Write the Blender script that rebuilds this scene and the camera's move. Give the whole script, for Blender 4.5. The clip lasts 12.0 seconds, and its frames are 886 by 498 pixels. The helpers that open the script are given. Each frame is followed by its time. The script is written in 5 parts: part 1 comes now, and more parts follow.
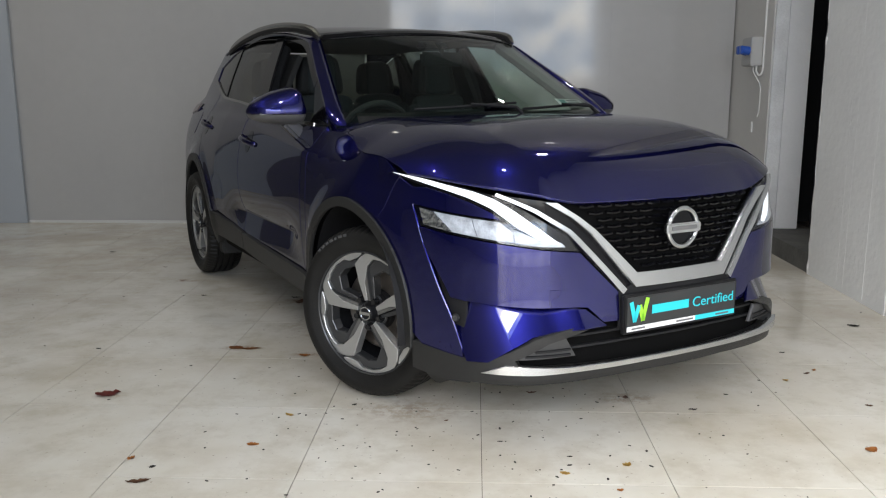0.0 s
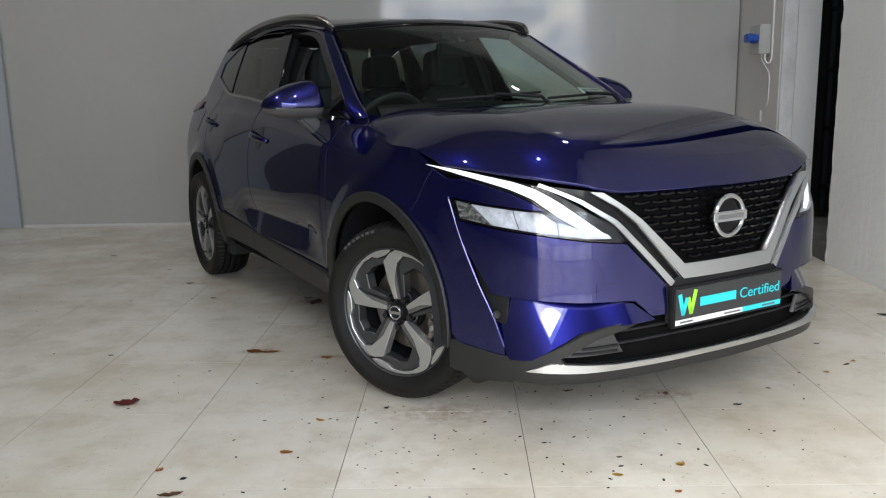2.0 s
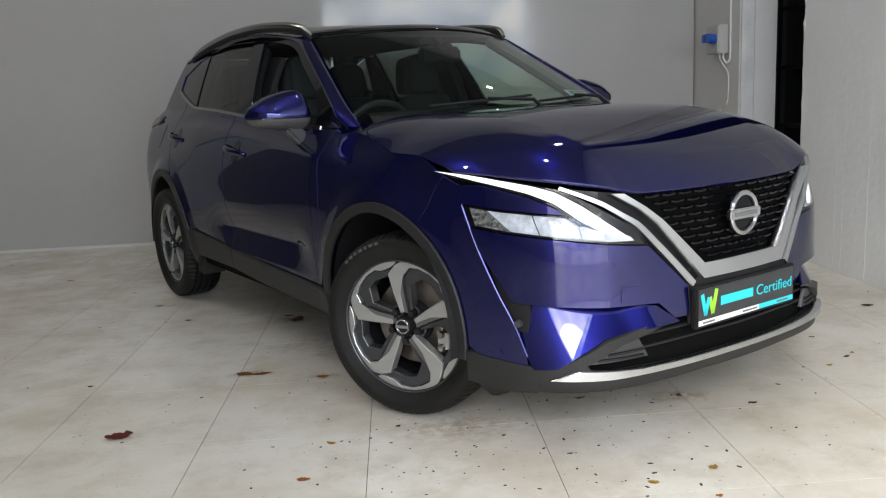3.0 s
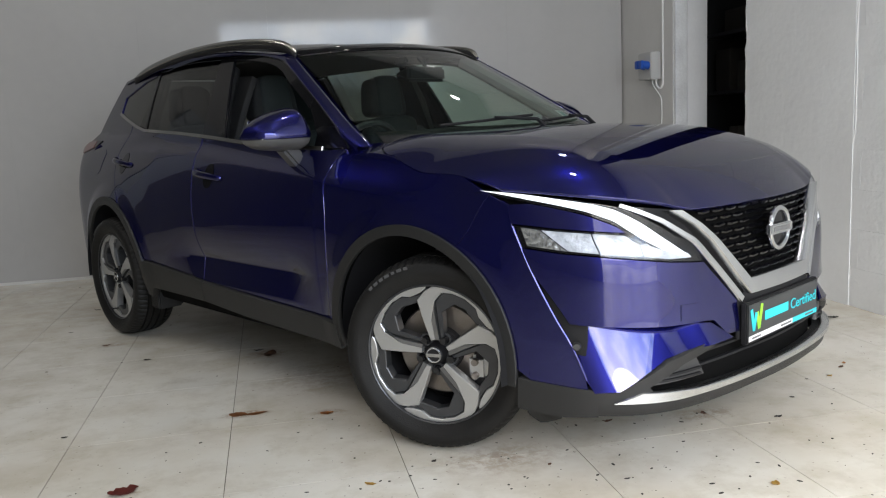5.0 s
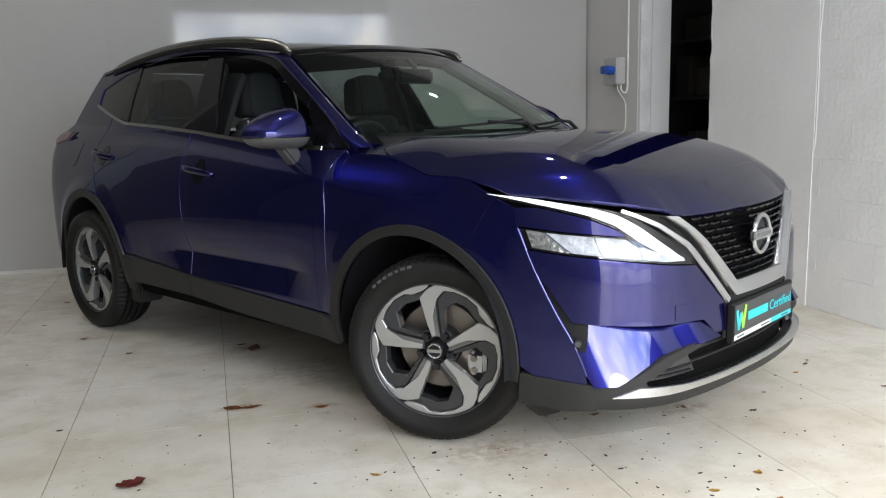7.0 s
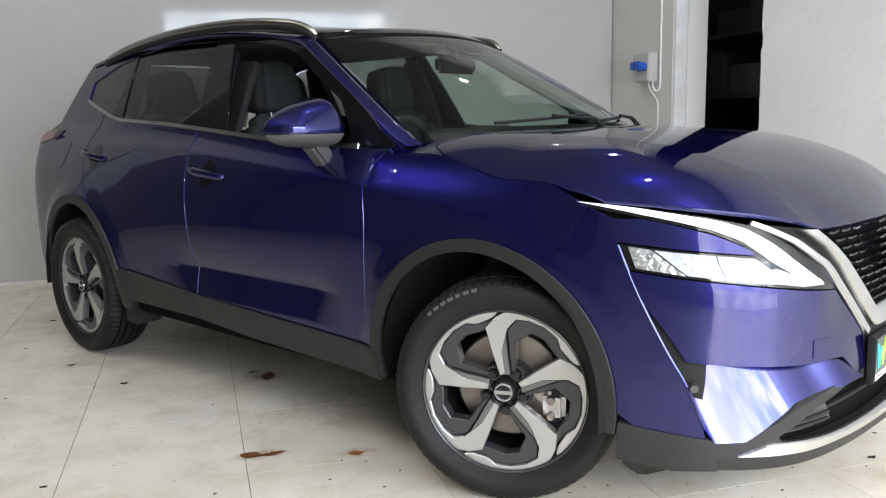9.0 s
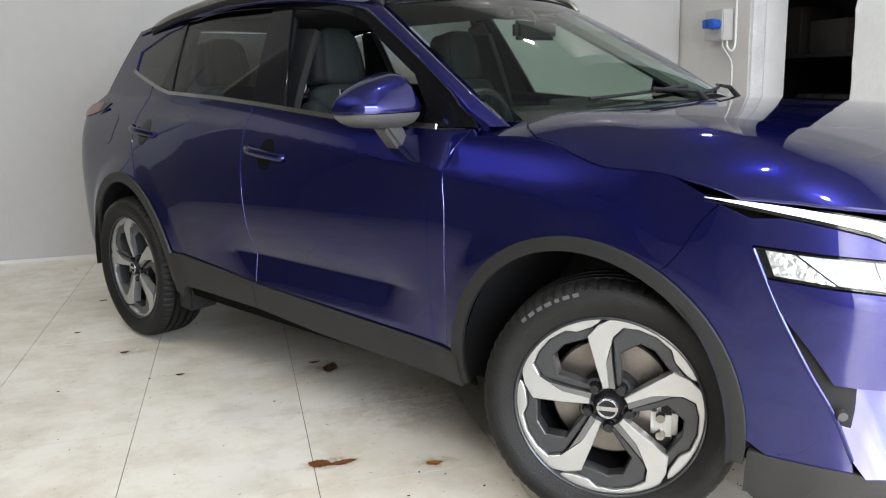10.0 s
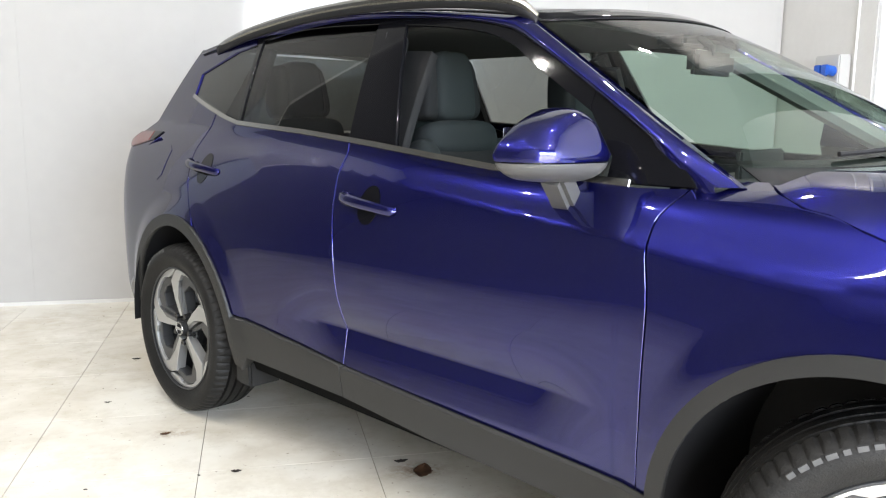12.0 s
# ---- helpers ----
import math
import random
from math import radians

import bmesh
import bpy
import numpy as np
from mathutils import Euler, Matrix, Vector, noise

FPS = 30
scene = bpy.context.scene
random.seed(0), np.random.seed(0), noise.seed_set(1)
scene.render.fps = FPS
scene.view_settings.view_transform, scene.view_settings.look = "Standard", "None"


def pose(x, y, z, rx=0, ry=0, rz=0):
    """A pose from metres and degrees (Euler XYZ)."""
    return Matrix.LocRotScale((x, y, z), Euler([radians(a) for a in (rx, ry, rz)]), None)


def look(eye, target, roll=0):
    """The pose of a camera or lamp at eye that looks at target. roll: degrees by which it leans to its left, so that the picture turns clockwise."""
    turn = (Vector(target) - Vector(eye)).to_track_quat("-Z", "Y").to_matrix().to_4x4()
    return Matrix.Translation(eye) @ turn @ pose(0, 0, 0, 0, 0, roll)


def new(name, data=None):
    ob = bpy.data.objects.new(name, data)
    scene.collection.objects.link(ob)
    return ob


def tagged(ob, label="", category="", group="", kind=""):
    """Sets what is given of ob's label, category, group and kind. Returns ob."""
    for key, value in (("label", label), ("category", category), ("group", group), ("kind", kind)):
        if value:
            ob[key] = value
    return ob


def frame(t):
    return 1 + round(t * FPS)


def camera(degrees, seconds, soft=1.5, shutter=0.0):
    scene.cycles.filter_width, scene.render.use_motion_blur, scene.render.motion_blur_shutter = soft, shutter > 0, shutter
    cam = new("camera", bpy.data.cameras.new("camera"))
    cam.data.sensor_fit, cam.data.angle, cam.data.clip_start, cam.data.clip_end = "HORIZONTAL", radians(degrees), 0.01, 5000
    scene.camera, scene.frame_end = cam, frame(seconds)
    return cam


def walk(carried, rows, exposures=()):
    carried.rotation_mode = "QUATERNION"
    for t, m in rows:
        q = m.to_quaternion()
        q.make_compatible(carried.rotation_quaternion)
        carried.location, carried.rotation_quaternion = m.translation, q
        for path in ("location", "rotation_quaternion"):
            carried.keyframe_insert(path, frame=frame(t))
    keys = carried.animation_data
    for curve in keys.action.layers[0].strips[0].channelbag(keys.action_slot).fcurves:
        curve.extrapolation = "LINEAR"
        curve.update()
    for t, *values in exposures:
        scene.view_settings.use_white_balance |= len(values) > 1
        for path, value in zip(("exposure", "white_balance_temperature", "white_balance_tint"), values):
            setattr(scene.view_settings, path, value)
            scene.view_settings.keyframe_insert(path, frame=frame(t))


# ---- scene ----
from mathutils.geometry import delaunay_2d_cdt

cam = camera(56.8, 12.0, soft=1.15)
PATH = [
    (0, (0.348, 0.017, 1.185), (0.271, 1.98, 0.809), -0.1),
    (0.5, (0.34, 0.012, 1.181), (0.274, 1.974, 0.802), -0.1),
    (1, (0.323, 0.02, 1.176), (0.266, 1.982, 0.796), -0.1),
    (1.5, (0.283, 0.067, 1.166), (0.229, 2.03, 0.787), -0.3),
    (2, (0.174, 0.129, 1.152), (0.13, 2.092, 0.772), -1.1),
    (2.5, (0.065, 0.189, 1.147), (0.076, 2.155, 0.779), -2.8),
    (3, (-0.068, 0.23, 1.142), (0.036, 2.194, 0.78), -2.7),
    (3.2, (-0.129, 0.248, 1.154), (0.033, 2.209, 0.795), -2.9),
    (4.8, (-0.549, 0.407, 1.124), (-0.159, 2.345, 0.822), -3.1),
    (5, (-0.577, 0.423, 1.126), (-0.177, 2.359, 0.819), -2.7),
    (5.5, (-0.655, 0.417, 1.135), (-0.22, 2.345, 0.825), -1.8),
    (6, (-0.735, 0.392, 1.147), (-0.262, 2.31, 0.836), -1.4),
    (6.5, (-0.782, 0.369, 1.149), (-0.27, 2.276, 0.835), -1.1),
    (6.7, (-0.79, 0.363, 1.167), (-0.263, 2.265, 0.843), -1.0),
    (8.5, (-0.848, 0.741, 1.139), (-0.314, 2.643, 0.827), -1.8),
    (9, (-0.892, 0.941, 1.13), (-0.328, 2.834, 0.816), -1.1),
    (9.5, (-0.94, 1.115, 1.153), (-0.344, 2.996, 0.824), -0.7),
    (10, (-0.95, 1.261, 1.192), (-0.483, 3.162, 0.779), -1.7),
    (10.5, (-0.952, 1.426, 1.205), (-0.625, 3.354, 0.783), -1.3),
    (11, (-0.999, 1.618, 1.197), (-0.624, 3.541, 0.798), -0.8),
    (11.5, (-1.088, 1.825, 1.202), (-0.667, 3.749, 0.853), 0.1),
    (12, (-1.171, 2.004, 1.186), (-0.728, 3.927, 0.866), 0.6),
]
walk(cam, [(t, look(eye, target, roll)) for t, eye, target, roll in PATH],
     [(0, 0.89), (3, 0.94), (6, 1.16), (8.5, 1.44), (9, 1.82), (9.5, 1.93), (10, 2.11), (10.5, 2.4), (11, 2.74), (12, 2.98)])

# ---------------------------------------------------------------- world, light
world = bpy.data.worlds.new("world")
scene.world = world
world.use_nodes = True
wn = world.node_tree
sky = wn.nodes.new("ShaderNodeTexSky")
sky.sky_type = "NISHITA"
sky.sun_disc = False
sky.sun_elevation = radians(39.3)
sky.sun_rotation = radians(200.6)
sky.air_density, sky.dust_density = 1.0, 3.0
bg = wn.nodes["Background"]
bg.inputs["Strength"].default_value = 0.15
wn.links.new(sky.outputs[0], bg.inputs[0])


def lamp(name, kind, energy, m, size=None, color=(1, 1, 1)):
    data = bpy.data.lights.new(name, kind)
    data.energy, data.color = energy, color
    if size:
        data.shape, data.size, data.size_y = "RECTANGLE", size[0], size[1]
    ob = new(name, data)
    ob.matrix_world = m
    return ob


sun = lamp("sun", "SUN", 1.5, look((-3, -8, 7), (0, 0, 0)), color=(1, 0.985, 0.96))
sun.data.angle = radians(25)
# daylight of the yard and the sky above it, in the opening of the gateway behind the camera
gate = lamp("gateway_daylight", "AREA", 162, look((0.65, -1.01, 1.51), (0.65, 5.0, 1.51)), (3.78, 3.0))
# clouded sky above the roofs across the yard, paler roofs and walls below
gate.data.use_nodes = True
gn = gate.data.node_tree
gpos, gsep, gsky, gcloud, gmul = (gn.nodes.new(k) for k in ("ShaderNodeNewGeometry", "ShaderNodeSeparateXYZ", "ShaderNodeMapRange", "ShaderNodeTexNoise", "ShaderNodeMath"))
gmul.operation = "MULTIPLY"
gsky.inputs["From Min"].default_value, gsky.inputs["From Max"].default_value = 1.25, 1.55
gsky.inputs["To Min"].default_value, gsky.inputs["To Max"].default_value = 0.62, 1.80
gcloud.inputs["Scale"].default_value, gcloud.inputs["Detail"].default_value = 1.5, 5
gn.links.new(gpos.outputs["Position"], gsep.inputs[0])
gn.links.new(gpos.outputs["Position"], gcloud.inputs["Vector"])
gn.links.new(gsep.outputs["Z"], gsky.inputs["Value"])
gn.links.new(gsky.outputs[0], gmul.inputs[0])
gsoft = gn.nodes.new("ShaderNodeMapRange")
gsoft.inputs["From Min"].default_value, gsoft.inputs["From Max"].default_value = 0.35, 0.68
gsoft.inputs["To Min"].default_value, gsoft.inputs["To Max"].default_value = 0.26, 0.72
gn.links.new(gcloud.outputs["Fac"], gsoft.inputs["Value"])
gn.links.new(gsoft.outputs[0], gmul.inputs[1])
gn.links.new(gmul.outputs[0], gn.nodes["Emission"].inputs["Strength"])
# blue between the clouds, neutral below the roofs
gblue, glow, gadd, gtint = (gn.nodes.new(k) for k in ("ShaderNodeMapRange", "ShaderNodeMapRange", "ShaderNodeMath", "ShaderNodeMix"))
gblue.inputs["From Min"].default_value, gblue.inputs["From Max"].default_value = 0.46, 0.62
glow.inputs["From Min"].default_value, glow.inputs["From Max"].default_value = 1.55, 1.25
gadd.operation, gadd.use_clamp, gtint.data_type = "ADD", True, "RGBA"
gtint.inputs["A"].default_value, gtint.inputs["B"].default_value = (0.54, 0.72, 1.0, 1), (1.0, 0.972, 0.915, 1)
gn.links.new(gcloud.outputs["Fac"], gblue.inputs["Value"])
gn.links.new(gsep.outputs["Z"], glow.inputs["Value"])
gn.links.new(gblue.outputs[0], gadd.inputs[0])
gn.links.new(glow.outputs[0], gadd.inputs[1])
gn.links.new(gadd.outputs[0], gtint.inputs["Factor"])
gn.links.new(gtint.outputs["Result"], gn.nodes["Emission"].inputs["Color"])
# ceiling panels
PANELS = [(-2.3, y) for y in (0.2, 2.0, 3.8)] + [(-4.4, y) for y in (2.6, 4.4, 5.8)] + [(0.9, 0.2), (0.9, 2.0), (0.9, 3.8), (1.9, 6.5)]
for x, y in PANELS:
    lamp("ceiling_panel_light", "AREA", 7.4, pose(x, y, 4.93), (0.13, 0.055), (1.0, 0.955, 0.895))

# ---------------------------------------------------------------- materials


def material(name, color, rough=0.5, metal=0.0, coat=0.0, spec=0.5, grain=None, bump=None, emit=None, island=0.0):
    """grain: (second colour, scale, amount) of a two-scale noise; bump: (scale, strength)."""
    m = bpy.data.materials.new(name)
    m.use_nodes = True
    t = m.node_tree
    p = t.nodes["Principled BSDF"]
    p.inputs["Base Color"].default_value = (*color, 1)
    p.inputs["Roughness"].default_value = rough
    p.inputs["Metallic"].default_value = metal
    p.inputs["Coat Weight"].default_value = coat
    p.inputs["Coat Roughness"].default_value = 0.02
    p.inputs["Specular IOR Level"].default_value = spec
    if emit:
        p.inputs["Emission Color"].default_value = (*emit[0], 1)
        p.inputs["Emission Strength"].default_value = emit[1]
    tc = t.nodes.new("ShaderNodeTexCoord")
    if grain:
        c2, scale, amount = grain
        big = t.nodes.new("ShaderNodeTexNoise")
        big.inputs["Scale"].default_value, big.inputs["Detail"].default_value = scale, 8
        fine = t.nodes.new("ShaderNodeTexNoise")
        fine.inputs["Scale"].default_value, fine.inputs["Detail"].default_value = scale * 14, 4
        add = t.nodes.new("ShaderNodeMath")
        add.operation = "MULTIPLY_ADD"
        add.inputs[1].default_value = 0.35
        ramp = t.nodes.new("ShaderNodeMapRange")
        ramp.inputs["From Min"].default_value, ramp.inputs["From Max"].default_value = 0.48, 0.92
        ramp.inputs["To Max"].default_value = amount
        mix = t.nodes.new("ShaderNodeMix")
        mix.data_type = "RGBA"
        mix.inputs["A"].default_value, mix.inputs["B"].default_value = (*color, 1), (*c2, 1)
        for n in (big, fine):
            t.links.new(tc.outputs["Object"], n.inputs["Vector"])
        t.links.new(fine.outputs["Fac"], add.inputs[0])
        t.links.new(big.outputs["Fac"], add.inputs[2])
        t.links.new(add.outputs[0], ramp.inputs["Value"])
        t.links.new(ramp.outputs[0], mix.inputs["Factor"])
        t.links.new(mix.outputs["Result"], p.inputs["Base Color"])
    if bump:
        nz = t.nodes.new("ShaderNodeTexNoise")
        nz.inputs["Scale"].default_value, nz.inputs["Detail"].default_value = bump[0], 6
        b = t.nodes.new("ShaderNodeBump")
        b.inputs["Strength"].default_value, b.inputs["Distance"].default_value = bump[1], 0.01
        t.links.new(tc.outputs["Object"], nz.inputs["Vector"])
        t.links.new(nz.outputs["Fac"], b.inputs["Height"])
        t.links.new(b.outputs["Normal"], p.inputs["Normal"])
    return m


def glass(name, tint):
    m = bpy.data.materials.new(name)
    m.use_nodes = True
    t = m.node_tree
    t.nodes.remove(t.nodes["Principled BSDF"])
    clear, gloss = t.nodes.new("ShaderNodeBsdfTransparent"), t.nodes.new("ShaderNodeBsdfGlossy")
    clear.inputs["Color"].default_value = (*tint, 1)
    gloss.inputs["Roughness"].default_value = 0.01
    lw, mix = t.nodes.new("ShaderNodeLayerWeight"), t.nodes.new("ShaderNodeMixShader")
    lw.inputs["Blend"].default_value = 0.5
    pw, ma = t.nodes.new("ShaderNodeMath"), t.nodes.new("ShaderNodeMath")
    pw.operation, ma.operation = "POWER", "MULTIPLY_ADD"
    pw.inputs[1].default_value, ma.inputs[1].default_value, ma.inputs[2].default_value = 5.0, 0.94, 0.046
    t.links.new(lw.outputs["Facing"], pw.inputs[0])
    t.links.new(pw.outputs[0], ma.inputs[0])
    t.links.new(ma.outputs[0], mix.inputs[0])
    t.links.new(clear.outputs[0], mix.inputs[1])
    t.links.new(gloss.outputs[0], mix.inputs[2])
    t.links.new(mix.outputs[0], t.nodes["Material Output"].inputs["Surface"])
    return m


PAINT = material("blue_paint", (0.0085, 0.0093, 0.099), 0.27, 0.85, 1.0, 0.0)
PAINT.node_tree.nodes["Principled BSDF"].inputs["Coat IOR"].default_value = 1.53
PAINT.node_tree.nodes["Principled BSDF"].inputs["Specular Tint"].default_value = (0.02, 0.02, 0.12, 1)
BLACK_GLOSS = material("gloss_black", (0.004, 0.004, 0.005), 0.05, 0, 0.0, 0.2)
CLAD = material("grey_plastic", (0.015, 0.015, 0.0148), 0.45, 0, 0, 0.35, bump=(900, 0.15))
FIN = material("fin_plastic", (0.03, 0.03, 0.031), 0.4)
BLACK = material("black_plastic", (0.008, 0.008, 0.009), 0.6, 0, 0, 0.3)
# near-black in place of shade: panel gaps, intake, grille depth, underbody
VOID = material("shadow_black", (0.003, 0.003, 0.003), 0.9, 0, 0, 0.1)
CHROME = material("satin_chrome", (0.50, 0.51, 0.52), 0.26, 1.0)
SILVER = material("machined_alloy", (0.47, 0.47, 0.46), 0.36, 0.75)
SATIN = material("satin_strip", (0.33, 0.325, 0.30), 0.25, 1.0)
RIMGREY = material("dark_alloy", (0.038, 0.039, 0.041), 0.35, 0.3, 0.25)
NUT = material("nut_steel", (0.03, 0.03, 0.031), 0.25, 0.6)
# darker copy of the machined alloy: shade on the spokes' flanks as colour
RIMSHADE = material("shaded_alloy", (0.17, 0.17, 0.168), 0.35, 0.7)
RUBBER = material("tyre_rubber", (0.0065, 0.0063, 0.006), 0.55, 0, 0, 0.24, grain=((0.015, 0.0145, 0.0135), 9, 0.7), bump=(260, 0.2))
TYREPRINT = material("tyre_print", (0.05, 0.05, 0.05), 0.6)
STEEL = material("brake_steel", (0.27, 0.25, 0.23), 0.35, 0.9, grain=((0.16, 0.12, 0.09), 14, 0.6))
GLASS = glass("clear_glass", (0.60, 0.70, 0.64))
PRIVACY = glass("privacy_glass", (0.22, 0.23, 0.215))
LENS = glass("lamp_lens", (0.95, 0.97, 1.0))
DRL = material("daytime_light", (0.9, 0.9, 0.9), 0.3, emit=((0.95, 0.98, 1.0), 0.4))
BEAM = material("headlamp_beam", (0.62, 0.64, 0.67), 0.2, emit=((0.94, 0.97, 1.0), 0.03), grain=((0.13, 0.135, 0.145), 22, 0.9), bump=(60, 0.8))
REFLECTOR = material("lamp_reflector", (0.8, 0.82, 0.84), 0.12, 1.0, bump=(60, 0.5))
RED = material("tail_lens", (0.11, 0.010, 0.007), 0.15, 0, 0.6)
MIRRORGREY = material("mirror_grey", (0.075, 0.074, 0.073), 0.4)
SEAT = material("seat_cloth", (0.011, 0.0150, 0.016), 0.85, bump=(500, 0.3))
SEATDARK = material("seat_black", (0.0055, 0.0055, 0.006), 0.8, bump=(500, 0.3))
TRIM = material("dash_plastic", (0.016, 0.017, 0.018), 0.6, bump=(500, 0.2))
HEADLINER = material("headliner_cloth", (0.035, 0.036, 0.035), 0.9, bump=(400, 0.2))
PILLARTRIM = material("pillar_plastic", (0.22, 0.22, 0.21), 0.6, bump=(500, 0.2))
WHITE = material("white_film", (0.75, 0.76, 0.77), 0.4)
PLATE = material("plate_black", (0.018, 0.02, 0.022), 0.3, coat=0.3)
CYAN = material("cyan_print", (0.02, 0.58, 0.66), 0.4)
GREEN = material("lime_print", (0.33, 0.72, 0.04), 0.4)
GREY = material("grey_print", (0.12, 0.12, 0.12), 0.5)

# ---------------------------------------------------------------- mesh helpers


def mesh_ob(name, verts, faces, mat, parent=None, label="", normals=None, smooth=True):
    me = bpy.data.meshes.new(name)
    me.from_pydata(verts, [], faces)
    if smooth:
        me.shade_smooth()
    if normals is not None:
        me.normals_split_custom_set_from_vertices(normals)
    me.materials.append(mat)
    ob = new(name, me)
    ob.parent = parent
    return tagged(ob, label)


def part(name, bm, mat, parent, label="", sharp=35):
    me = bpy.data.meshes.new(name)
    bm.normal_update()
    bm.to_mesh(me)
    bm.free()
    me.materials.append(mat)
    if sharp:
        me.shade_smooth()
        me.set_sharp_from_angle(angle=radians(sharp))
    ob = new(name, me)
    ob.parent = parent
    return tagged(ob, label)


def box(bm, x0, x1, y0, y1, z0, z1, bevel=0.0, m=None):
    r = bmesh.ops.create_cube(bm, size=1)
    vs = r["verts"]
    bmesh.ops.scale(bm, vec=(x1 - x0, y1 - y0, z1 - z0), verts=vs)
    bmesh.ops.translate(bm, vec=((x0 + x1) / 2, (y0 + y1) / 2, (z0 + z1) / 2), verts=vs)
    if m is not None:
        bmesh.ops.transform(bm, matrix=m, verts=vs)
    if bevel:
        es = list({e for v in vs for e in v.link_edges})
        bmesh.ops.bevel(bm, geom=es, offset=bevel, segments=2, affect="EDGES")
    return bm


def boxed(*a, **k):
    return box(bmesh.new(), *a, **k)


def tube(points, radius, seg=8, closed=False):
    """A bmesh tube along points; radius a number or a function of 0..1."""
    bm = bmesh.new()
    pts = [Vector(p) for p in points]
    rings = []
    n = len(pts)
    for i, p in enumerate(pts):
        a, b = pts[max(i - 1, 0)], pts[min(i + 1, n - 1)]
        t = (b - a).normalized()
        u = t.cross(Vector((0.13, 0.21, 0.97)))
        u = (u if u.length > 1e-3 else t.cross(Vector((1, 0, 0)))).normalized()
        w = t.cross(u)
        r = radius(i / (n - 1)) if callable(radius) else radius
        rings.append([bm.verts.new(p + r * (u * math.cos(k) + w * math.sin(k))) for k in [2 * math.pi * j / seg for j in range(seg)]])
    for r0, r1 in zip(rings, rings[1:]):
        for j in range(seg):
            bm.faces.new((r0[j], r0[(j + 1) % seg], r1[(j + 1) % seg], r1[j]))
    bm.faces.new(rings[0][::-1])
    bm.faces.new(rings[-1])
    return bm


def curve(pts, n=8):
    """Catmull-Rom through 2D or 3D points."""
    p = [Vector(q) for q in pts]
    p = [2 * p[0] - p[1]] + p + [2 * p[-1] - p[-2]]
    out = []
    for i in range(1, len(p) - 2):
        for k in range(n):
            t = k / n
            out.append(0.5 * (2 * p[i] + (p[i + 1] - p[i - 1]) * t + (2 * p[i - 1] - 5 * p[i] + 4 * p[i + 1] - p[i + 2]) * t * t
                              + (3 * p[i] - p[i - 1] - 3 * p[i + 1] + p[i + 2]) * t ** 3))
    return [tuple(q) for q in out] + [tuple(p[-2])]


def dense(outline, step):
    out = []
    for a, b in zip(outline, outline[1:] + outline[:1]):
        n = max(1, int(math.hypot(b[0] - a[0], b[1] - a[1]) / step + 0.5))
        out += [(a[0] + (b[0] - a[0]) * k / n, a[1] + (b[1] - a[1]) * k / n) for k in range(n)]
    return out


def inside(px, py, poly):
    hit = np.zeros(px.shape, bool)
    for (x0, y0), (x1, y1) in zip(poly, poly[1:] + poly[:1]):
        if y0 != y1:
            hit ^= ((y0 > py) != (y1 > py)) & (px < (x1 - x0) * (py - y0) / (y1 - y0) + x0)
    return hit


def fill(outline, step):
    """Triangles of a flat outline with a regular grid of points inside."""
    ring = dense(outline, step)
    us, vs = [p[0] for p in ring], [p[1] for p in ring]
    gx, gy = np.meshgrid(np.arange(min(us) + step / 2, max(us), step), np.arange(min(vs) + step / 2, max(vs), step))
    gx, gy = gx.ravel(), gy.ravel()
    keep = inside(gx, gy, ring)
    R = np.array(ring)
    if len(gx):
        near = np.min((gx[:, None] - R[None, :, 0]) ** 2 + (gy[:, None] - R[None, :, 1]) ** 2, axis=1)
        keep &= near > (0.45 * step) ** 2
    pts = [Vector(p) for p in ring] + [Vector((a, b)) for a, b in zip(gx[keep], gy[keep])]
    n = len(ring)
    verts, _, faces, *_ = delaunay_2d_cdt(pts, [(i, (i + 1) % n) for i in range(n)], [list(range(n))], 1, 1e-6)
    return [tuple(v) for v in verts], [tuple(f) for f in faces]


def panel(name, outline, lift, outward, mat, parent, label="", step=0.03, depth=0.014, out=0.0, left=False):
    """A sheet-metal panel: the outline, drawn flat, lifted on to the body's surface, with its edges turned in."""
    flat, tris = fill(outline, step)
    e, outward = 1e-3, Vector(outward)
    P, N = [], []
    for u, v in flat:
        p = lift(u, v)
        n = (lift(u + e, v) - lift(u - e, v)).cross(lift(u, v + e) - lift(u, v - e)).normalized()
        if n.dot(outward) < 0:
            n = -n
        P.append(p + n * out)
        N.append(n)
    f0 = tris[0]
    if (P[f0[1]] - P[f0[0]]).cross(P[f0[2]] - P[f0[0]]).dot(outward) < 0:
        tris = [f[::-1] for f in tris]
    count = {}
    for f in tris:
        for a, b in zip(f, f[1:] + f[:1]):
            count[(a, b)] = count.get((a, b), 0) + 1
    rim = [(a, b) for a, b in count if (b, a) not in count]
    verts, norms, faces = list(P), list(N), list(tris)
    for a, b in rim:
        side = (P[b] - P[a]).cross(N[a]).normalized()
        k = len(verts)
        verts += [P[a], P[b], P[b] - N[b] * depth, P[a] - N[a] * depth]
        norms += [(side + N[a]).normalized(), (side + N[b]).normalized(), side, side]
        faces.append((k + 3, k + 2, k + 1, k))
    if left:
        verts = [Vector((v.x, -v.y, v.z)) for v in verts]
        norms = [Vector((v.x, -v.y, v.z)) for v in norms]
        faces = [f[::-1] for f in faces]
    return mesh_ob(name, verts, faces, mat, parent, label, norms)


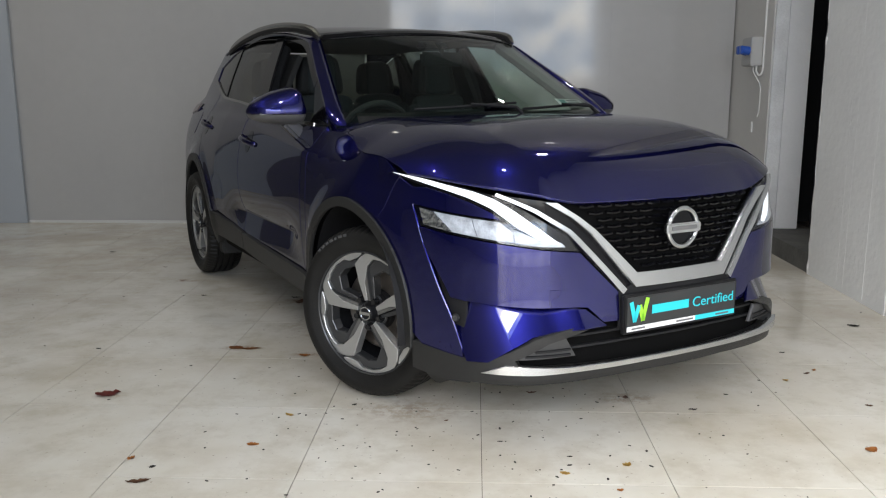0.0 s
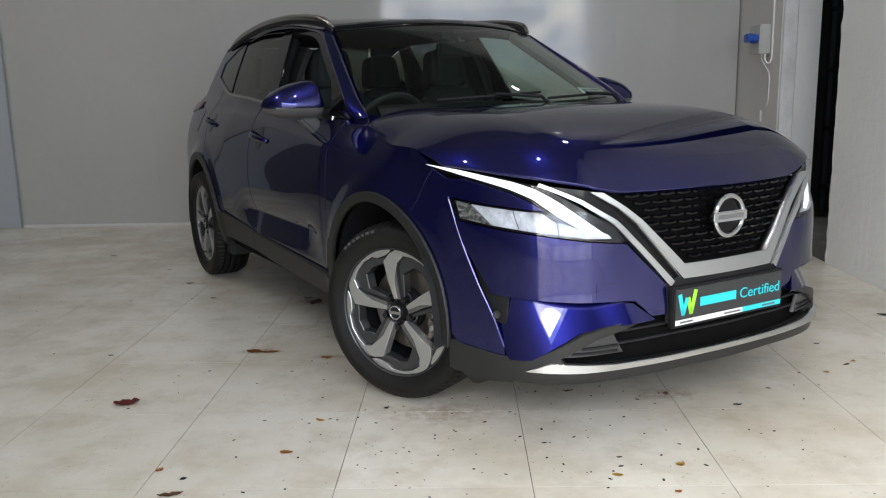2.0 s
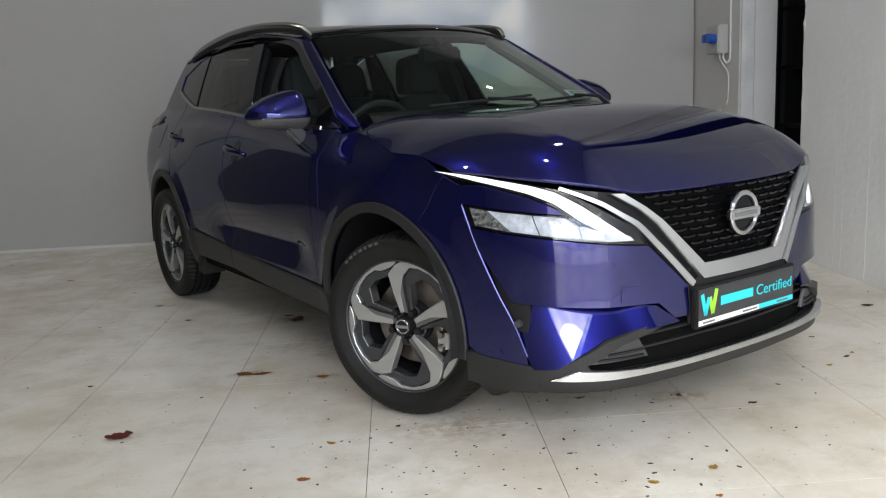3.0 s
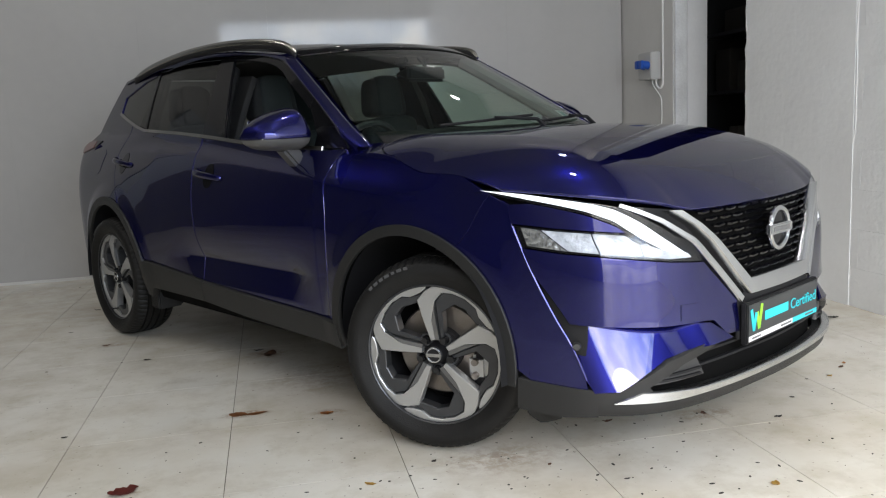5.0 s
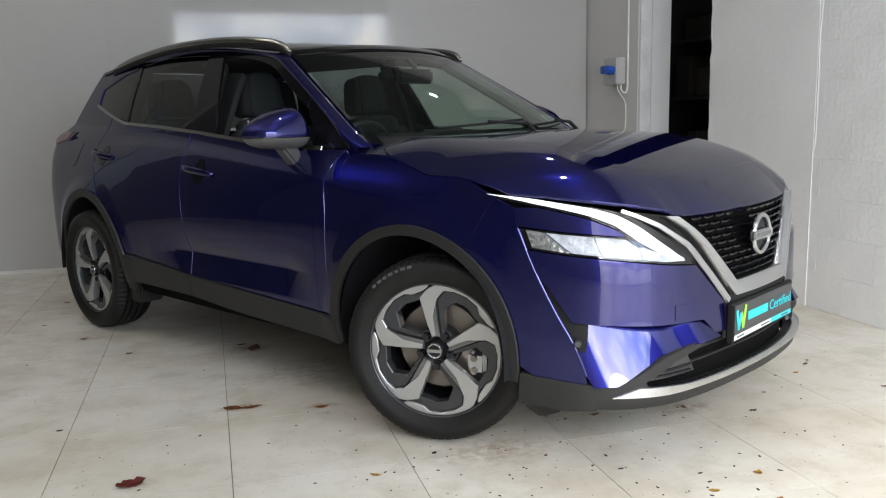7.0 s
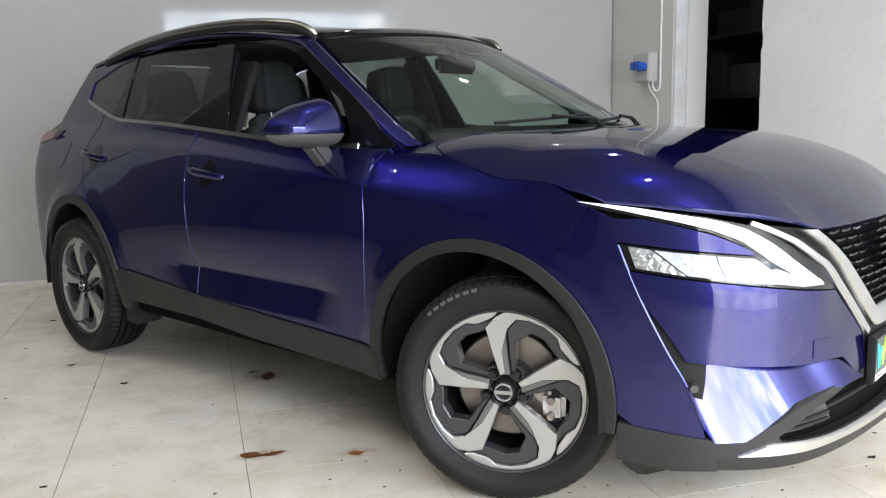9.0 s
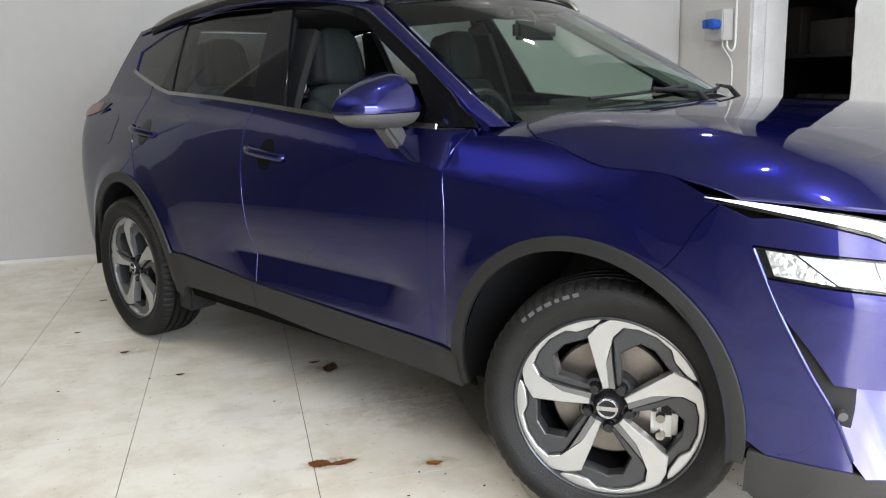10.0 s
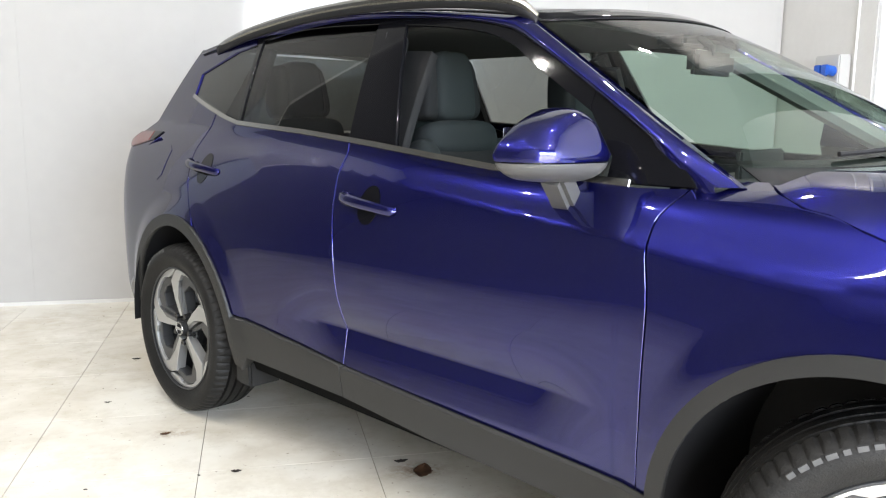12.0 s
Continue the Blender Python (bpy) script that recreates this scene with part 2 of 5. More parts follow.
def both(name, outline, lift, outward, mat, parent, label="", **k):
    a = panel(name, outline, lift, outward, mat, parent, label, **k)
    b = panel(name, outline, lift, outward, mat, parent, label, left=True, **k)
    return a, b


def band(line, w0, w1=None):
    """A flat strip's outline along a line of points; its width runs from w0 to w1."""
    w1 = w0 if w1 is None else w1
    up, down = [], []
    n = len(line)
    for i, p in enumerate(line):
        a, b = line[max(i - 1, 0)], line[min(i + 1, n - 1)]
        dx, dy = b[0] - a[0], b[1] - a[1]
        l = math.hypot(dx, dy)
        w = (w0 + (w1 - w0) * i / (n - 1)) / 2
        up.append((p[0] - dy / l * w, p[1] + dx / l * w))
        down.append((p[0] + dy / l * w, p[1] - dx / l * w))
    return up + down[::-1]


def arc(cx, cz, r, a0, a1, n=20):
    return [(cx + r * math.cos(radians(a0 + (a1 - a0) * k / n)), cz + r * math.sin(radians(a0 + (a1 - a0) * k / n))) for k in range(n + 1)]


# ---------------------------------------------------------------- room
TILE, TX, TY = 0.585, 0.375, 2.37
BACK, RIGHT, CEIL = 7.42, 2.55, 5.0
WALLMAT = material("wall_panel", (0.425, 0.42, 0.41), 0.06, 0, 0, 0.38, grain=((0.355, 0.35, 0.342), 0.8, 0.5), bump=(3, 0.02))
BLOCK = material("painted_block", (0.78, 0.79, 0.785), 0.6, 0, 0, 0.4, grain=((0.68, 0.685, 0.68), 2.5, 0.7), bump=(38, 0.5))
GREYWALL = material("grey_board", (0.60, 0.595, 0.575), 0.5, grain=((0.52, 0.515, 0.50), 2, 0.6), bump=(60, 0.1))
ROUGH = material("rough_plaster", (0.78, 0.79, 0.79), 0.8, grain=((0.58, 0.58, 0.58), 5, 0.9), bump=(45, 0.45))
SMOOTH = material("white_masonry", (0.80, 0.80, 0.80), 0.7, grain=((0.70, 0.70, 0.70), 3, 0.7), bump=(30, 0.15))
# near-black: the store's lack of light is put into its wall colour
UNLITROOM = material("unlit_room", (0.03, 0.03, 0.03), 0.9)
STONE = material("kerb_stone", (0.12, 0.12, 0.11), 0.85, grain=((0.05, 0.05, 0.05), 6, 0.9), bump=(50, 0.6))


def tile_material():
    m = material("floor_tile", (0.66, 0.64, 0.59), 0.16)
    t = m.node_tree
    p = t.nodes["Principled BSDF"]
    geo, info = t.nodes.new("ShaderNodeNewGeometry"), t.nodes.new("ShaderNodeObjectInfo")

    def noisy(scale, detail, lo, hi, rough=0.5):
        n, r = t.nodes.new("ShaderNodeTexNoise"), t.nodes.new("ShaderNodeMapRange")
        n.inputs["Scale"].default_value, n.inputs["Detail"].default_value, n.inputs["Roughness"].default_value = scale, detail, rough
        r.inputs["From Min"].default_value, r.inputs["From Max"].default_value = lo, hi
        t.links.new(geo.outputs["Position"], n.inputs["Vector"])
        t.links.new(n.outputs["Fac"], r.inputs["Value"])
        return r.outputs[0]

    def mixed(fac, a, b, amount):
        k, x = t.nodes.new("ShaderNodeMath"), t.nodes.new("ShaderNodeMix")
        k.operation, x.data_type = "MULTIPLY", "RGBA"
        k.inputs[1].default_value = amount
        t.links.new(fac, k.inputs[0])
        t.links.new(k.outputs[0], x.inputs["Factor"])
        if isinstance(a, tuple):
            x.inputs["A"].default_value = a
        else:
            t.links.new(a, x.inputs["A"])
        x.inputs["B"].default_value = b
        return x.outputs["Result"]

    c = mixed(info.outputs["Random"], (0.69, 0.67, 0.60, 1), (0.62, 0.598, 0.53, 1), 0.8)
    c = mixed(noisy(1.1, 5, 0.42, 0.70, 0.6), c, (0.50, 0.44, 0.33, 1), 0.7)
    c = mixed(noisy(5, 7, 0.47, 0.74, 0.68), c, (0.43, 0.38, 0.29, 1), 0.62)
    c = mixed(noisy(0.55, 6, 0.50, 0.72, 0.7), c, (0.46, 0.42, 0.35, 1), 0.6)
    c = mixed(noisy(55, 4, 0.66, 0.76), c, (0.16, 0.13, 0.10, 1), 0.7)
    c = mixed(noisy(3.3, 4, 0.50, 0.80, 0.5), c, (0.72, 0.70, 0.66, 1), 0.3)
    # rust-brown smears of wet leaves
    for sx, sy, rx, ry, amount in ((-0.75, 3.69, 0.12, 0.045, 1.0), (-0.66, 4.58, 0.13, 0.09, 0.6), (-1.50, 5.08, 0.10, 0.06, 0.5), (-1.10, 3.06, 0.08, 0.05, 0.5), (-0.42, 3.60, 0.10, 0.05, 0.5), (0.95, 3.10, 0.16, 0.08, 0.5), (0.10, 2.95, 0.30, 0.16, 0.4), (-0.40, 4.10, 0.35, 0.35, 0.28)):
        off, size, dist, near = (t.nodes.new(k) for k in ("ShaderNodeVectorMath", "ShaderNodeVectorMath", "ShaderNodeVectorMath", "ShaderNodeMapRange"))
        off.operation, size.operation, dist.operation = "SUBTRACT", "DIVIDE", "LENGTH"
        off.inputs[1].default_value, size.inputs[1].default_value = (sx, sy, 0), (rx, ry, 1)
        near.inputs["From Min"].default_value, near.inputs["From Max"].default_value = 1.0, 0.2
        both_of = t.nodes.new("ShaderNodeMath")
        both_of.operation = "MULTIPLY"
        t.links.new(geo.outputs["Position"], off.inputs[0])
        t.links.new(off.outputs[0], size.inputs[0])
        t.links.new(size.outputs[0], dist.inputs[0])
        t.links.new(dist.outputs["Value"], near.inputs["Value"])
        t.links.new(near.outputs[0], both_of.inputs[0])
        t.links.new(noisy(24, 8, 0.42, 0.58, 0.7), both_of.inputs[1])
        c = mixed(both_of.outputs[0], c, (0.20, 0.095, 0.03, 1), amount)
    t.links.new(c, p.inputs["Base Color"])
    r = t.nodes.new("ShaderNodeMapRange")
    r.inputs["To Min"].default_value, r.inputs["To Max"].default_value = 0.13, 0.27
    t.links.new(noisy(2.0, 8, 0.35, 0.7), r.inputs["Value"])
    t.links.new(r.outputs[0], p.inputs["Roughness"])
    return m


TILEMAT = tile_material()
GROUT = material("tile_joint", (0.16, 0.14, 0.12), 0.9)
# ceiling is out of view; grey kept low so the windows reflect dark
CEILMAT = material("ceiling_paint", (0.24, 0.24, 0.237), 0.7, grain=((0.20, 0.20, 0.197), 1, 0.5))
PVC = material("white_pvc", (0.72, 0.72, 0.70), 0.4)
BLUEP = material("blue_plastic", (0.01, 0.08, 0.42), 0.4)
# unlit darkness as wall colour, so that the car's paint reflects dark
UNLITWALL = material("unlit_wall", (0.15, 0.15, 0.152), 0.7, grain=((0.11, 0.11, 0.112), 1.5, 0.6))
ASPHALT = material("pale_concrete", (0.42, 0.41, 0.39), 0.8, grain=((0.30, 0.29, 0.28), 0.8, 0.8))


def slab(name, x0, x1, y0, y1, z0, z1, mat, label="", cat=""):
    ob = part(name, boxed(x0, x1, y0, y1, z0, z1), mat, None, sharp=0)
    return tagged(ob, label, cat, kind="structure")


floor = slab("floor", -8.7, 5.0, -1.15, 9.0, -0.2, -0.006, GROUT, "cream glossy tiled floor with dark joints and dirt", "floor")
slab("ground", -200, 200, -400, -1.16, -0.3, -0.02, ASPHALT, "pale concrete yard outside the gateway", "ground")
wall_back = slab("wall_back", -4.6, 2.58, BACK + 0.006, BACK + 0.2, -0.1, CEIL, PVC, "glossy off-white wall panels with thin seams", "wall")
# added out of view: gives the doors something dark to reflect
slab("wall_back_side", -8.6, -4.602, BACK + 0.006, BACK + 0.2, -0.1, CEIL, UNLITWALL, "unseen wall beyond the panels, coloured dark for the doors' reflections", "wall")
wall_right = slab("wall_right", RIGHT + 0.004, RIGHT + 0.55, -1.0, 5.40, -0.1, CEIL, BLOCK, "white painted concrete block wall with paint runs", "wall")
slab("wall_recess", 2.59, 2.80, 6.485, 7.7, -0.1, CEIL, GREYWALL, "plain grey wall board beside the white panels", "wall")
slab("pillar", 2.697, 2.865, 6.452, 6.70, 0.131, CEIL, SMOOTH, "white painted pillar beside the dark opening", "pillar")
slab("wall_recess_face", 2.597, 2.694, 6.456, 6.483, 0.131, CEIL, ROUGH, "rough plaster strip beside the opening", "wall")
slab("wall_store", 4.9, 5.1, 4.6, 7.9, -0.1, CEIL, UNLITROOM, "wall inside the store, its unlit darkness put into the colour", "wall")
slab("wall_store_end", 2.8, 4.9, 7.7, 7.9, -0.1, CEIL, UNLITROOM, "end wall of the store, its unlit darkness put into the colour", "wall")
slab("wall_store_near", 3.11, 4.9, 4.6, 4.8, -0.1, CEIL, UNLITROOM, "near wall of the store, its unlit darkness put into the colour", "wall")
slab("step", 2.56, 3.88, 5.42, 6.48, -0.005, 0.13, STONE, "worn dark stone step in the opening", "step")
slab("ceiling", -8.8, 5.1, -1.0, 7.9, CEIL, CEIL + 0.15, CEILMAT, "unseen ceiling, its grey darkened for the car windows' reflections", "ceiling")
# unseen walls; their tones are set by what the car should reflect
slab("wall_left", -8.8, -8.6, -1.2, 7.62, -0.1, CEIL, UNLITWALL, "unseen far left wall, coloured dark for the car's reflections", "wall")
slab("wall_gate", -8.6, -1.24, -1.2, -1.0, -0.1, CEIL, GREYWALL, "unseen grey wall beside the gateway, pale to soften the bumper's reflection", "wall")
slab("wall_over_gate", -1.24, 2.55, -1.2, -1.03, 3.02, CEIL, UNLITWALL, "dark wall above the gateway", "wall")
slab("wall_gate_return", 2.55, 3.9, -1.2, -1.0, -0.1, CEIL, UNLITWALL, "unseen dark wall closing the room beside the gateway", "wall")
slab("wall_opposite", -60, 60, -34, -33, -0.1, 5.6, material("far_plaster", (0.25, 0.26, 0.27), 0.8, grain=((0.12, 0.12, 0.12), 0.3, 0.8)), "grey buildings across the yard", "wall")
for x in np.arange(-4.54, 2.56, 1.01):
    x1 = min(x + 1.0096, 2.578)
    ob = part("wall_panel", boxed(x, x1, BACK - 0.004, BACK + 0.008, 0.0, CEIL - 0.001), WALLMAT, wall_back, sharp=0)
slab("baseboard", -3.8, 2.575, BACK - 0.012, BACK - 0.004, 0.0, 0.022, GREYWALL, "thin white strip at the foot of the wall", "baseboard")
screenp = part("side_screen", boxed(-4.58, -3.80, BACK - 0.05, BACK - 0.02, 0.0, 2.6, bevel=0.004), material("pale_blue_board", (0.37, 0.395, 0.425), 0.5, grain=((0.33, 0.355, 0.385), 2, 0.5)), None)
tagged(screenp, "pale blue board standing against the back wall", "board")
for x, y in PANELS:
    fx = tagged(part("ceiling_light", boxed(x - 0.12, x + 0.12, y - 0.1, y + 0.1, 4.945, 4.998, bevel=0.006), PVC, None), "white rectangular ceiling light panel", "ceiling light", "ceiling lights")
    part("diffuser", boxed(x - 0.075, x + 0.075, y - 0.04, y + 0.04, 4.938, 4.946), material("diffuser", (0.9, 0.9, 0.9), 0.4), fx)

# ---------------------------------------------------------------- the car: x ahead, y left, z up, from the ground under the front axle
car = tagged(new("car"), "dark metallic blue crossover car, lamps lit, driver window down", "car")
car.matrix_world = pose(0.634, 3.5325, 0, 0, 0, -58.5)
BASE = 2.640


def nose_x(y, z):
    y = abs(y)
    belly = 0.015 * step01(z, 0.49, 0.69) * (1 - step01(z, 0.69, 0.775)) * step01(y, 0.36, 0.50) * (1 - step01(y, 0.70, 0.80))
    return 0.838 - 0.25 * y * y - 1.59 * y ** 8 - 0.12 * max(0, z - 0.45) - 0.5 * max(0, z - 0.8) ** 2 + belly


def nose_y(x, z):
    k = 0.838 - x - 0.12 * max(0, z - 0.45) - 0.5 * max(0, z - 0.8) ** 2
    if k <= 0:
        return 0.0
    lo, hi = 0.0, 1.3
    for _ in range(40):
        mid = (lo + hi) / 2
        lo, hi = (mid, hi) if 0.25 * mid * mid + 1.59 * mid ** 8 < k else (lo, mid)
    return lo


def tail_y(x, z):
    k = x + 3.50 - 0.10 * max(0, z - 0.95) ** 1.0
    if k <= 0:
        return 0.0
    lo, hi = 0.0, 1.3
    for _ in range(40):
        mid = (lo + hi) / 2
        lo, hi = (mid, hi) if 0.1 * mid * mid + 0.9 * mid ** 8 < k else (lo, mid)
    return lo


def step01(x, a, b):
    t = min(1, max(0, (x - a) / (b - a)))
    return t * t * (3 - 2 * t)


def belt(x):
    return 1.043 + 0.045 * step01(-x, 0.7, 2.3) + 0.05 * max(0, -x - 1.0) * 0.6


def crease(x):
    """Height of the crease along the doors' shoulder."""
    return 0.880 + 0.085 * min(1.0, max(0.0, -x)) + 0.095 * min(0.7, max(0.0, -x - 1.0)) + 0.03 * min(0.6, max(0.0, -x - 1.7))


def half(x, z):
    """Half the body's width at x and z."""
    zb = min(z, belt(x))
    y = 0.876 - 0.9 * max(0, zb - 0.72) ** 2 - 0.20 * max(0, 0.72 - zb) ** 2
    # shoulder crease from the fender through the doors: upright below, a hollow shelf up to the belt above
    w = step01(-x, -0.20, 0.30) * (1 - step01(-x, 2.2, 2.7))
    if w > 0 and zb > 0.72:
        zc = crease(x)
        rise = belt(x) - zc
        yb = 0.876 - 0.9 * (belt(x) - 0.72) ** 2
        yc = min(0.864, yb + 0.65 * rise)
        u = zb - zc
        u = (u + math.sqrt(u * u + 0.00003 + 0.0016 * step01(x, -0.62, -0.36))) / 2
        y += w * (0.876 - (0.876 - yc) * min(1, (zb - 0.72) / (zc - 0.72)) ** 2 - (yc - yb) * (1 - max(0, 1 - u / rise) ** 1.7) - y)
    y -= 0.055 * max(0, -2.1 - x) ** 1.5
    for cx in (-0.05, -BASE):
        r = math.hypot(x - cx, zb - 0.348)
        if x > cx and cx > -1:
            y -= 0.022 * step01(r, 0.437, 0.505) * (1 - step01(r, 0.54, 0.74)) * step01(x - cx, 0.02, 0.20)
        y += (0.006 * math.exp(-((r - 0.46) / 0.13) ** 2) + 0.015 * (1 - step01(r, 0.440, 0.545))) * step01(zb, 0.2, 0.4)
    # crease along the foot of the doors: the panel falls in to it and leans out again below
    above = zb - 0.543 + 0.035 * step01(-x, 1.66, 1.96)
    fold = max(0, 1 - above / 0.15) ** 2 if above > 0 else max(0, 1 + above / 0.115)
    y -= 0.031 * step01(-x, 0.60, 0.85) * (1 - step01(-x, 1.55, 1.97)) * fold
    if z > zb:
        y -= 0.36 * (z - zb) + 0.22 * (z - zb) ** 2
    k = 45.0
    a = [y, nose_y(x, min(z, 1.0)) if x > -0.6 else 9, tail_y(x, z) if x < -2.2 else 9]
    return -math.log(sum(math.exp(-k * v) for v in a)) / k


ROOF_SIDE = np.array(curve([(0.40, 1.010), (0.515, 1.0845), (0.70, 1.196), (0.90, 1.306), (1.05, 1.383), (1.15, 1.427), (1.35, 1.464), (1.63, 1.492), (2.10, 1.510), (2.45, 1.487), (2.80, 1.452)], 8))


def roof_line(x):
    """Height of the lower edge of the A-pillar and roof side."""
    return float(np.interp(-x, ROOF_SIDE[:, 0], ROOF_SIDE[:, 1]))


def glass_top(x):
    return roof_line(x) - 0.045 + 0.024 * step01(-x, 0.95, 1.3)


def side(x, z):
    return Vector((x, -half(x, z), z))


def front(y, z):
    return Vector((nose_x(y, z), y, z))


def hood_base(x, y):
    z = 1.093 - 0.10 * (x + 0.2) ** 2 - 0.35 * max(0, x - 0.1) ** 2.5 - 0.05 * y * y - 1.0 * max(0, y - 0.55) ** 2
    z += step01(-x, 0.02, 0.34) * (0.025 * y * y + 0.4 * max(0, y - 0.55) ** 2)
    d = y - (0.585 - 0.14 * (x + 0.3))
    return z - 0.09 * (d + math.sqrt(d * d + 0.00006)) / 2 * step01(-x, -0.75, -0.45)


def hood_z(x, y):
    """The bonnet's height: a plateau with folded flanks, rolled down to the lamps and grille at its front edge."""
    y = abs(y)
    xe = nose_x(y, 0.86)
    edge_z = 0.826 + 0.02 * step01(y, 0.38, 0.52) + 0.20 * max(0, y - 0.48)
    w = min(1.0, max(0, 1 - (xe - x) / 0.20)) ** 2
    return hood_base(x, y) - (hood_base(xe, y) - edge_z) * w


def hood(x, y):
    return Vector((x, y, hood_z(x, y)))


def shoulder(x):
    """Where the bonnet's surface meets the side: y and z."""
    lo, hi = 0.55, 0.95
    for _ in range(40):
        mid = (lo + hi) / 2
        lo, hi = (mid, hi) if half(x, hood_z(x, mid)) > mid else (lo, mid)
    return lo, hood_z(x, lo)


RIGHTWARD, AHEAD, UP = (0, -1, 0), (1, 0, 0), (0, 0, 1)
FC, RC, WZ, FZ = -0.070, -BASE + 0.01, 0.345, 0.356          # wheel-arch centres and their heights

# added black liner sheets that stand in for the shade behind the shut lines
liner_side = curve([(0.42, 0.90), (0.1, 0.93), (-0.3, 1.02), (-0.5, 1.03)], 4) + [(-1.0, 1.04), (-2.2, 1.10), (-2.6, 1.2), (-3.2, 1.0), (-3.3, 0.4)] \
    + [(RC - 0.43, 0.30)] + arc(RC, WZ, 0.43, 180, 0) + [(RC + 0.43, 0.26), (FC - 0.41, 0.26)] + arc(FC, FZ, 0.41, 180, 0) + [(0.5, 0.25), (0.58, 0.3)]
both("side_gap_shade", liner_side, side, RIGHTWARD, VOID, car, step=0.04, depth=0.01, out=-0.034)
panel("front_gap_shade", [(-0.76, 0.28), (0.76, 0.28), (0.8, 0.8), (0.7, 0.85), (0.3, 0.83), (-0.3, 0.83), (-0.7, 0.85), (-0.8, 0.8)], front, AHEAD, VOID, car, step=0.06, out=-0.07)

# body panels
BELT = [(-0.51, 1.040), (-0.62, 1.036), (-1.05, 1.052), (-1.30, 1.072), (-1.58, 1.097), (-1.672, 1.103)]
DOORGAP_F = curve([(-0.492, 1.040), (-0.545, 0.985), (-0.545, 0.92), (-0.526, 0.80), (-0.528, 0.60), (-0.532, 0.392)], 4)
fender = [(x, shoulder(x)[1] - (0.003 if x > -0.16 else 0)) for x in np.linspace(0.165, -0.478, 26)] \
    + DOORGAP_F + [(-0.49, 0.392)] + arc(FC, FZ, 0.429, 167, 60, 24) + curve([(0.166, 0.740), (0.200, 0.785), (0.236, 0.850), (0.275, 0.896)], 4)
both("front_fender", fender, side, RIGHTWARD, PAINT, car, step=0.011)
front_door = BELT + curve([(-1.667, 1.05), (-1.652, 0.98), (-1.605, 0.80), (-1.577, 0.58), (-1.572, 0.432)], 4) + [(-1.1, 0.412)] + [(x - 0.006, z) for x, z in DOORGAP_F[::-1]]
DOORS = both("front_door", front_door, side, RIGHTWARD, PAINT, car, step=0.011)
rear_gap = curve([(-2.62, 1.12), (-2.64, 1.03), (-2.60, 0.93), (-2.53, 0.845), (-2.48, 0.80)], 4)
rear_door = [(-1.684, 1.104), (-1.95, 1.124), (-2.26, 1.142), (-2.41, 1.152), (-2.52, 1.170), (-2.61, 1.190)] + rear_gap + arc(RC, WZ, 0.450, 63, 18, 14) \
    + [(-2.0, 0.466), (-1.580, 0.434)] + curve([(-1.580, 0.434), (-1.585, 0.58), (-1.613, 0.80), (-1.660, 0.98), (-1.676, 1.05)], 4)[1:]
RDOORS = both("rear_door", rear_door, side, RIGHTWARD, PAINT, car, step=0.011)
quarter = [(-2.88, 1.258), (-2.78, 1.232), (-2.618, 1.192), (-2.63, 1.125)] + [(x - 0.006, z) for x, z in rear_gap[1:]] + arc(RC, WZ, 0.450, 64, 182, 20)[1:] \
    + [(-3.22, 0.33), (-3.34, 0.5), (-3.40, 0.75), (-3.40, 0.98), (-3.34, 1.075), (-3.20, 1.15), (-3.12, 1.26), (-3.02, 1.40), (-2.98, 1.452), (-2.80, 1.478), (-2.60, 1.468), (-2.50, 1.472), (-2.48, 1.452), (-2.62, 1.432), (-2.88, 1.352)]
both("quarter_panel", quarter, side, RIGHTWARD, PAINT, car, step=0.014)
bumper_side = curve([(0.2775, 0.893), (0.2382, 0.8495), (0.2022, 0.7845), (0.168, 0.7385)], 4) + arc(FC, FZ, 0.429, 60, 0, 16) + [(0.42, 0.315), (0.575, 0.300)] \
    + curve([(0.570, 0.33), (0.533, 0.435), (0.480, 0.53), (0.410, 0.665), (0.352, 0.803)], 4) + [(0.352, 0.862)]
both("bumper_side", bumper_side, side, RIGHTWARD, PAINT, car, step=0.018)

for s in (-1, 1):
    rim = [side(x, z) for x, z in curve([(0.572, 0.335), (0.533, 0.440), (0.480, 0.535), (0.412, 0.668), (0.356, 0.800)], 6)]
    part("bumper_edge", tube([(p.x - 0.003, -s * (p.y + 0.002), p.z) for p in rim], 0.0055, 8), PAINT, car)

# cladding
both("front_arch_trim", arc(FC, FZ, 0.397, -8, 188, 36) + arc(FC, FZ, 0.434, 188, -8, 36), side, RIGHTWARD, CLAD, car, "dark grey plastic arch trim", depth=0.018, out=0.012, step=0.02)
both("rear_arch_trim", arc(RC, WZ, 0.409, -8, 186, 36) + arc(RC, WZ, 0.452, 186, -8, 36), side, RIGHTWARD, CLAD, car, "dark grey plastic arch trim", depth=0.018, out=0.012, step=0.02)
both("sill_trim", [(-0.486, 0.386), (-1.1, 0.407), (-1.574, 0.427), (-1.574, 0.332), (-1.2, 0.308), (-0.53, 0.290), (-0.486, 0.286)], side, RIGHTWARD, CLAD, car, "dark grey plastic sill", depth=0.05, out=0.016)
both("rear_sill_trim", [(-1.580, 0.428), (-2.0, 0.460), (RC + 0.444, 0.474), (RC + 0.45, 0.275), (RC + 0.50, 0.335), (-1.580, 0.332)], side, RIGHTWARD, CLAD, car, "dark grey plastic sill", depth=0.05, out=0.016)

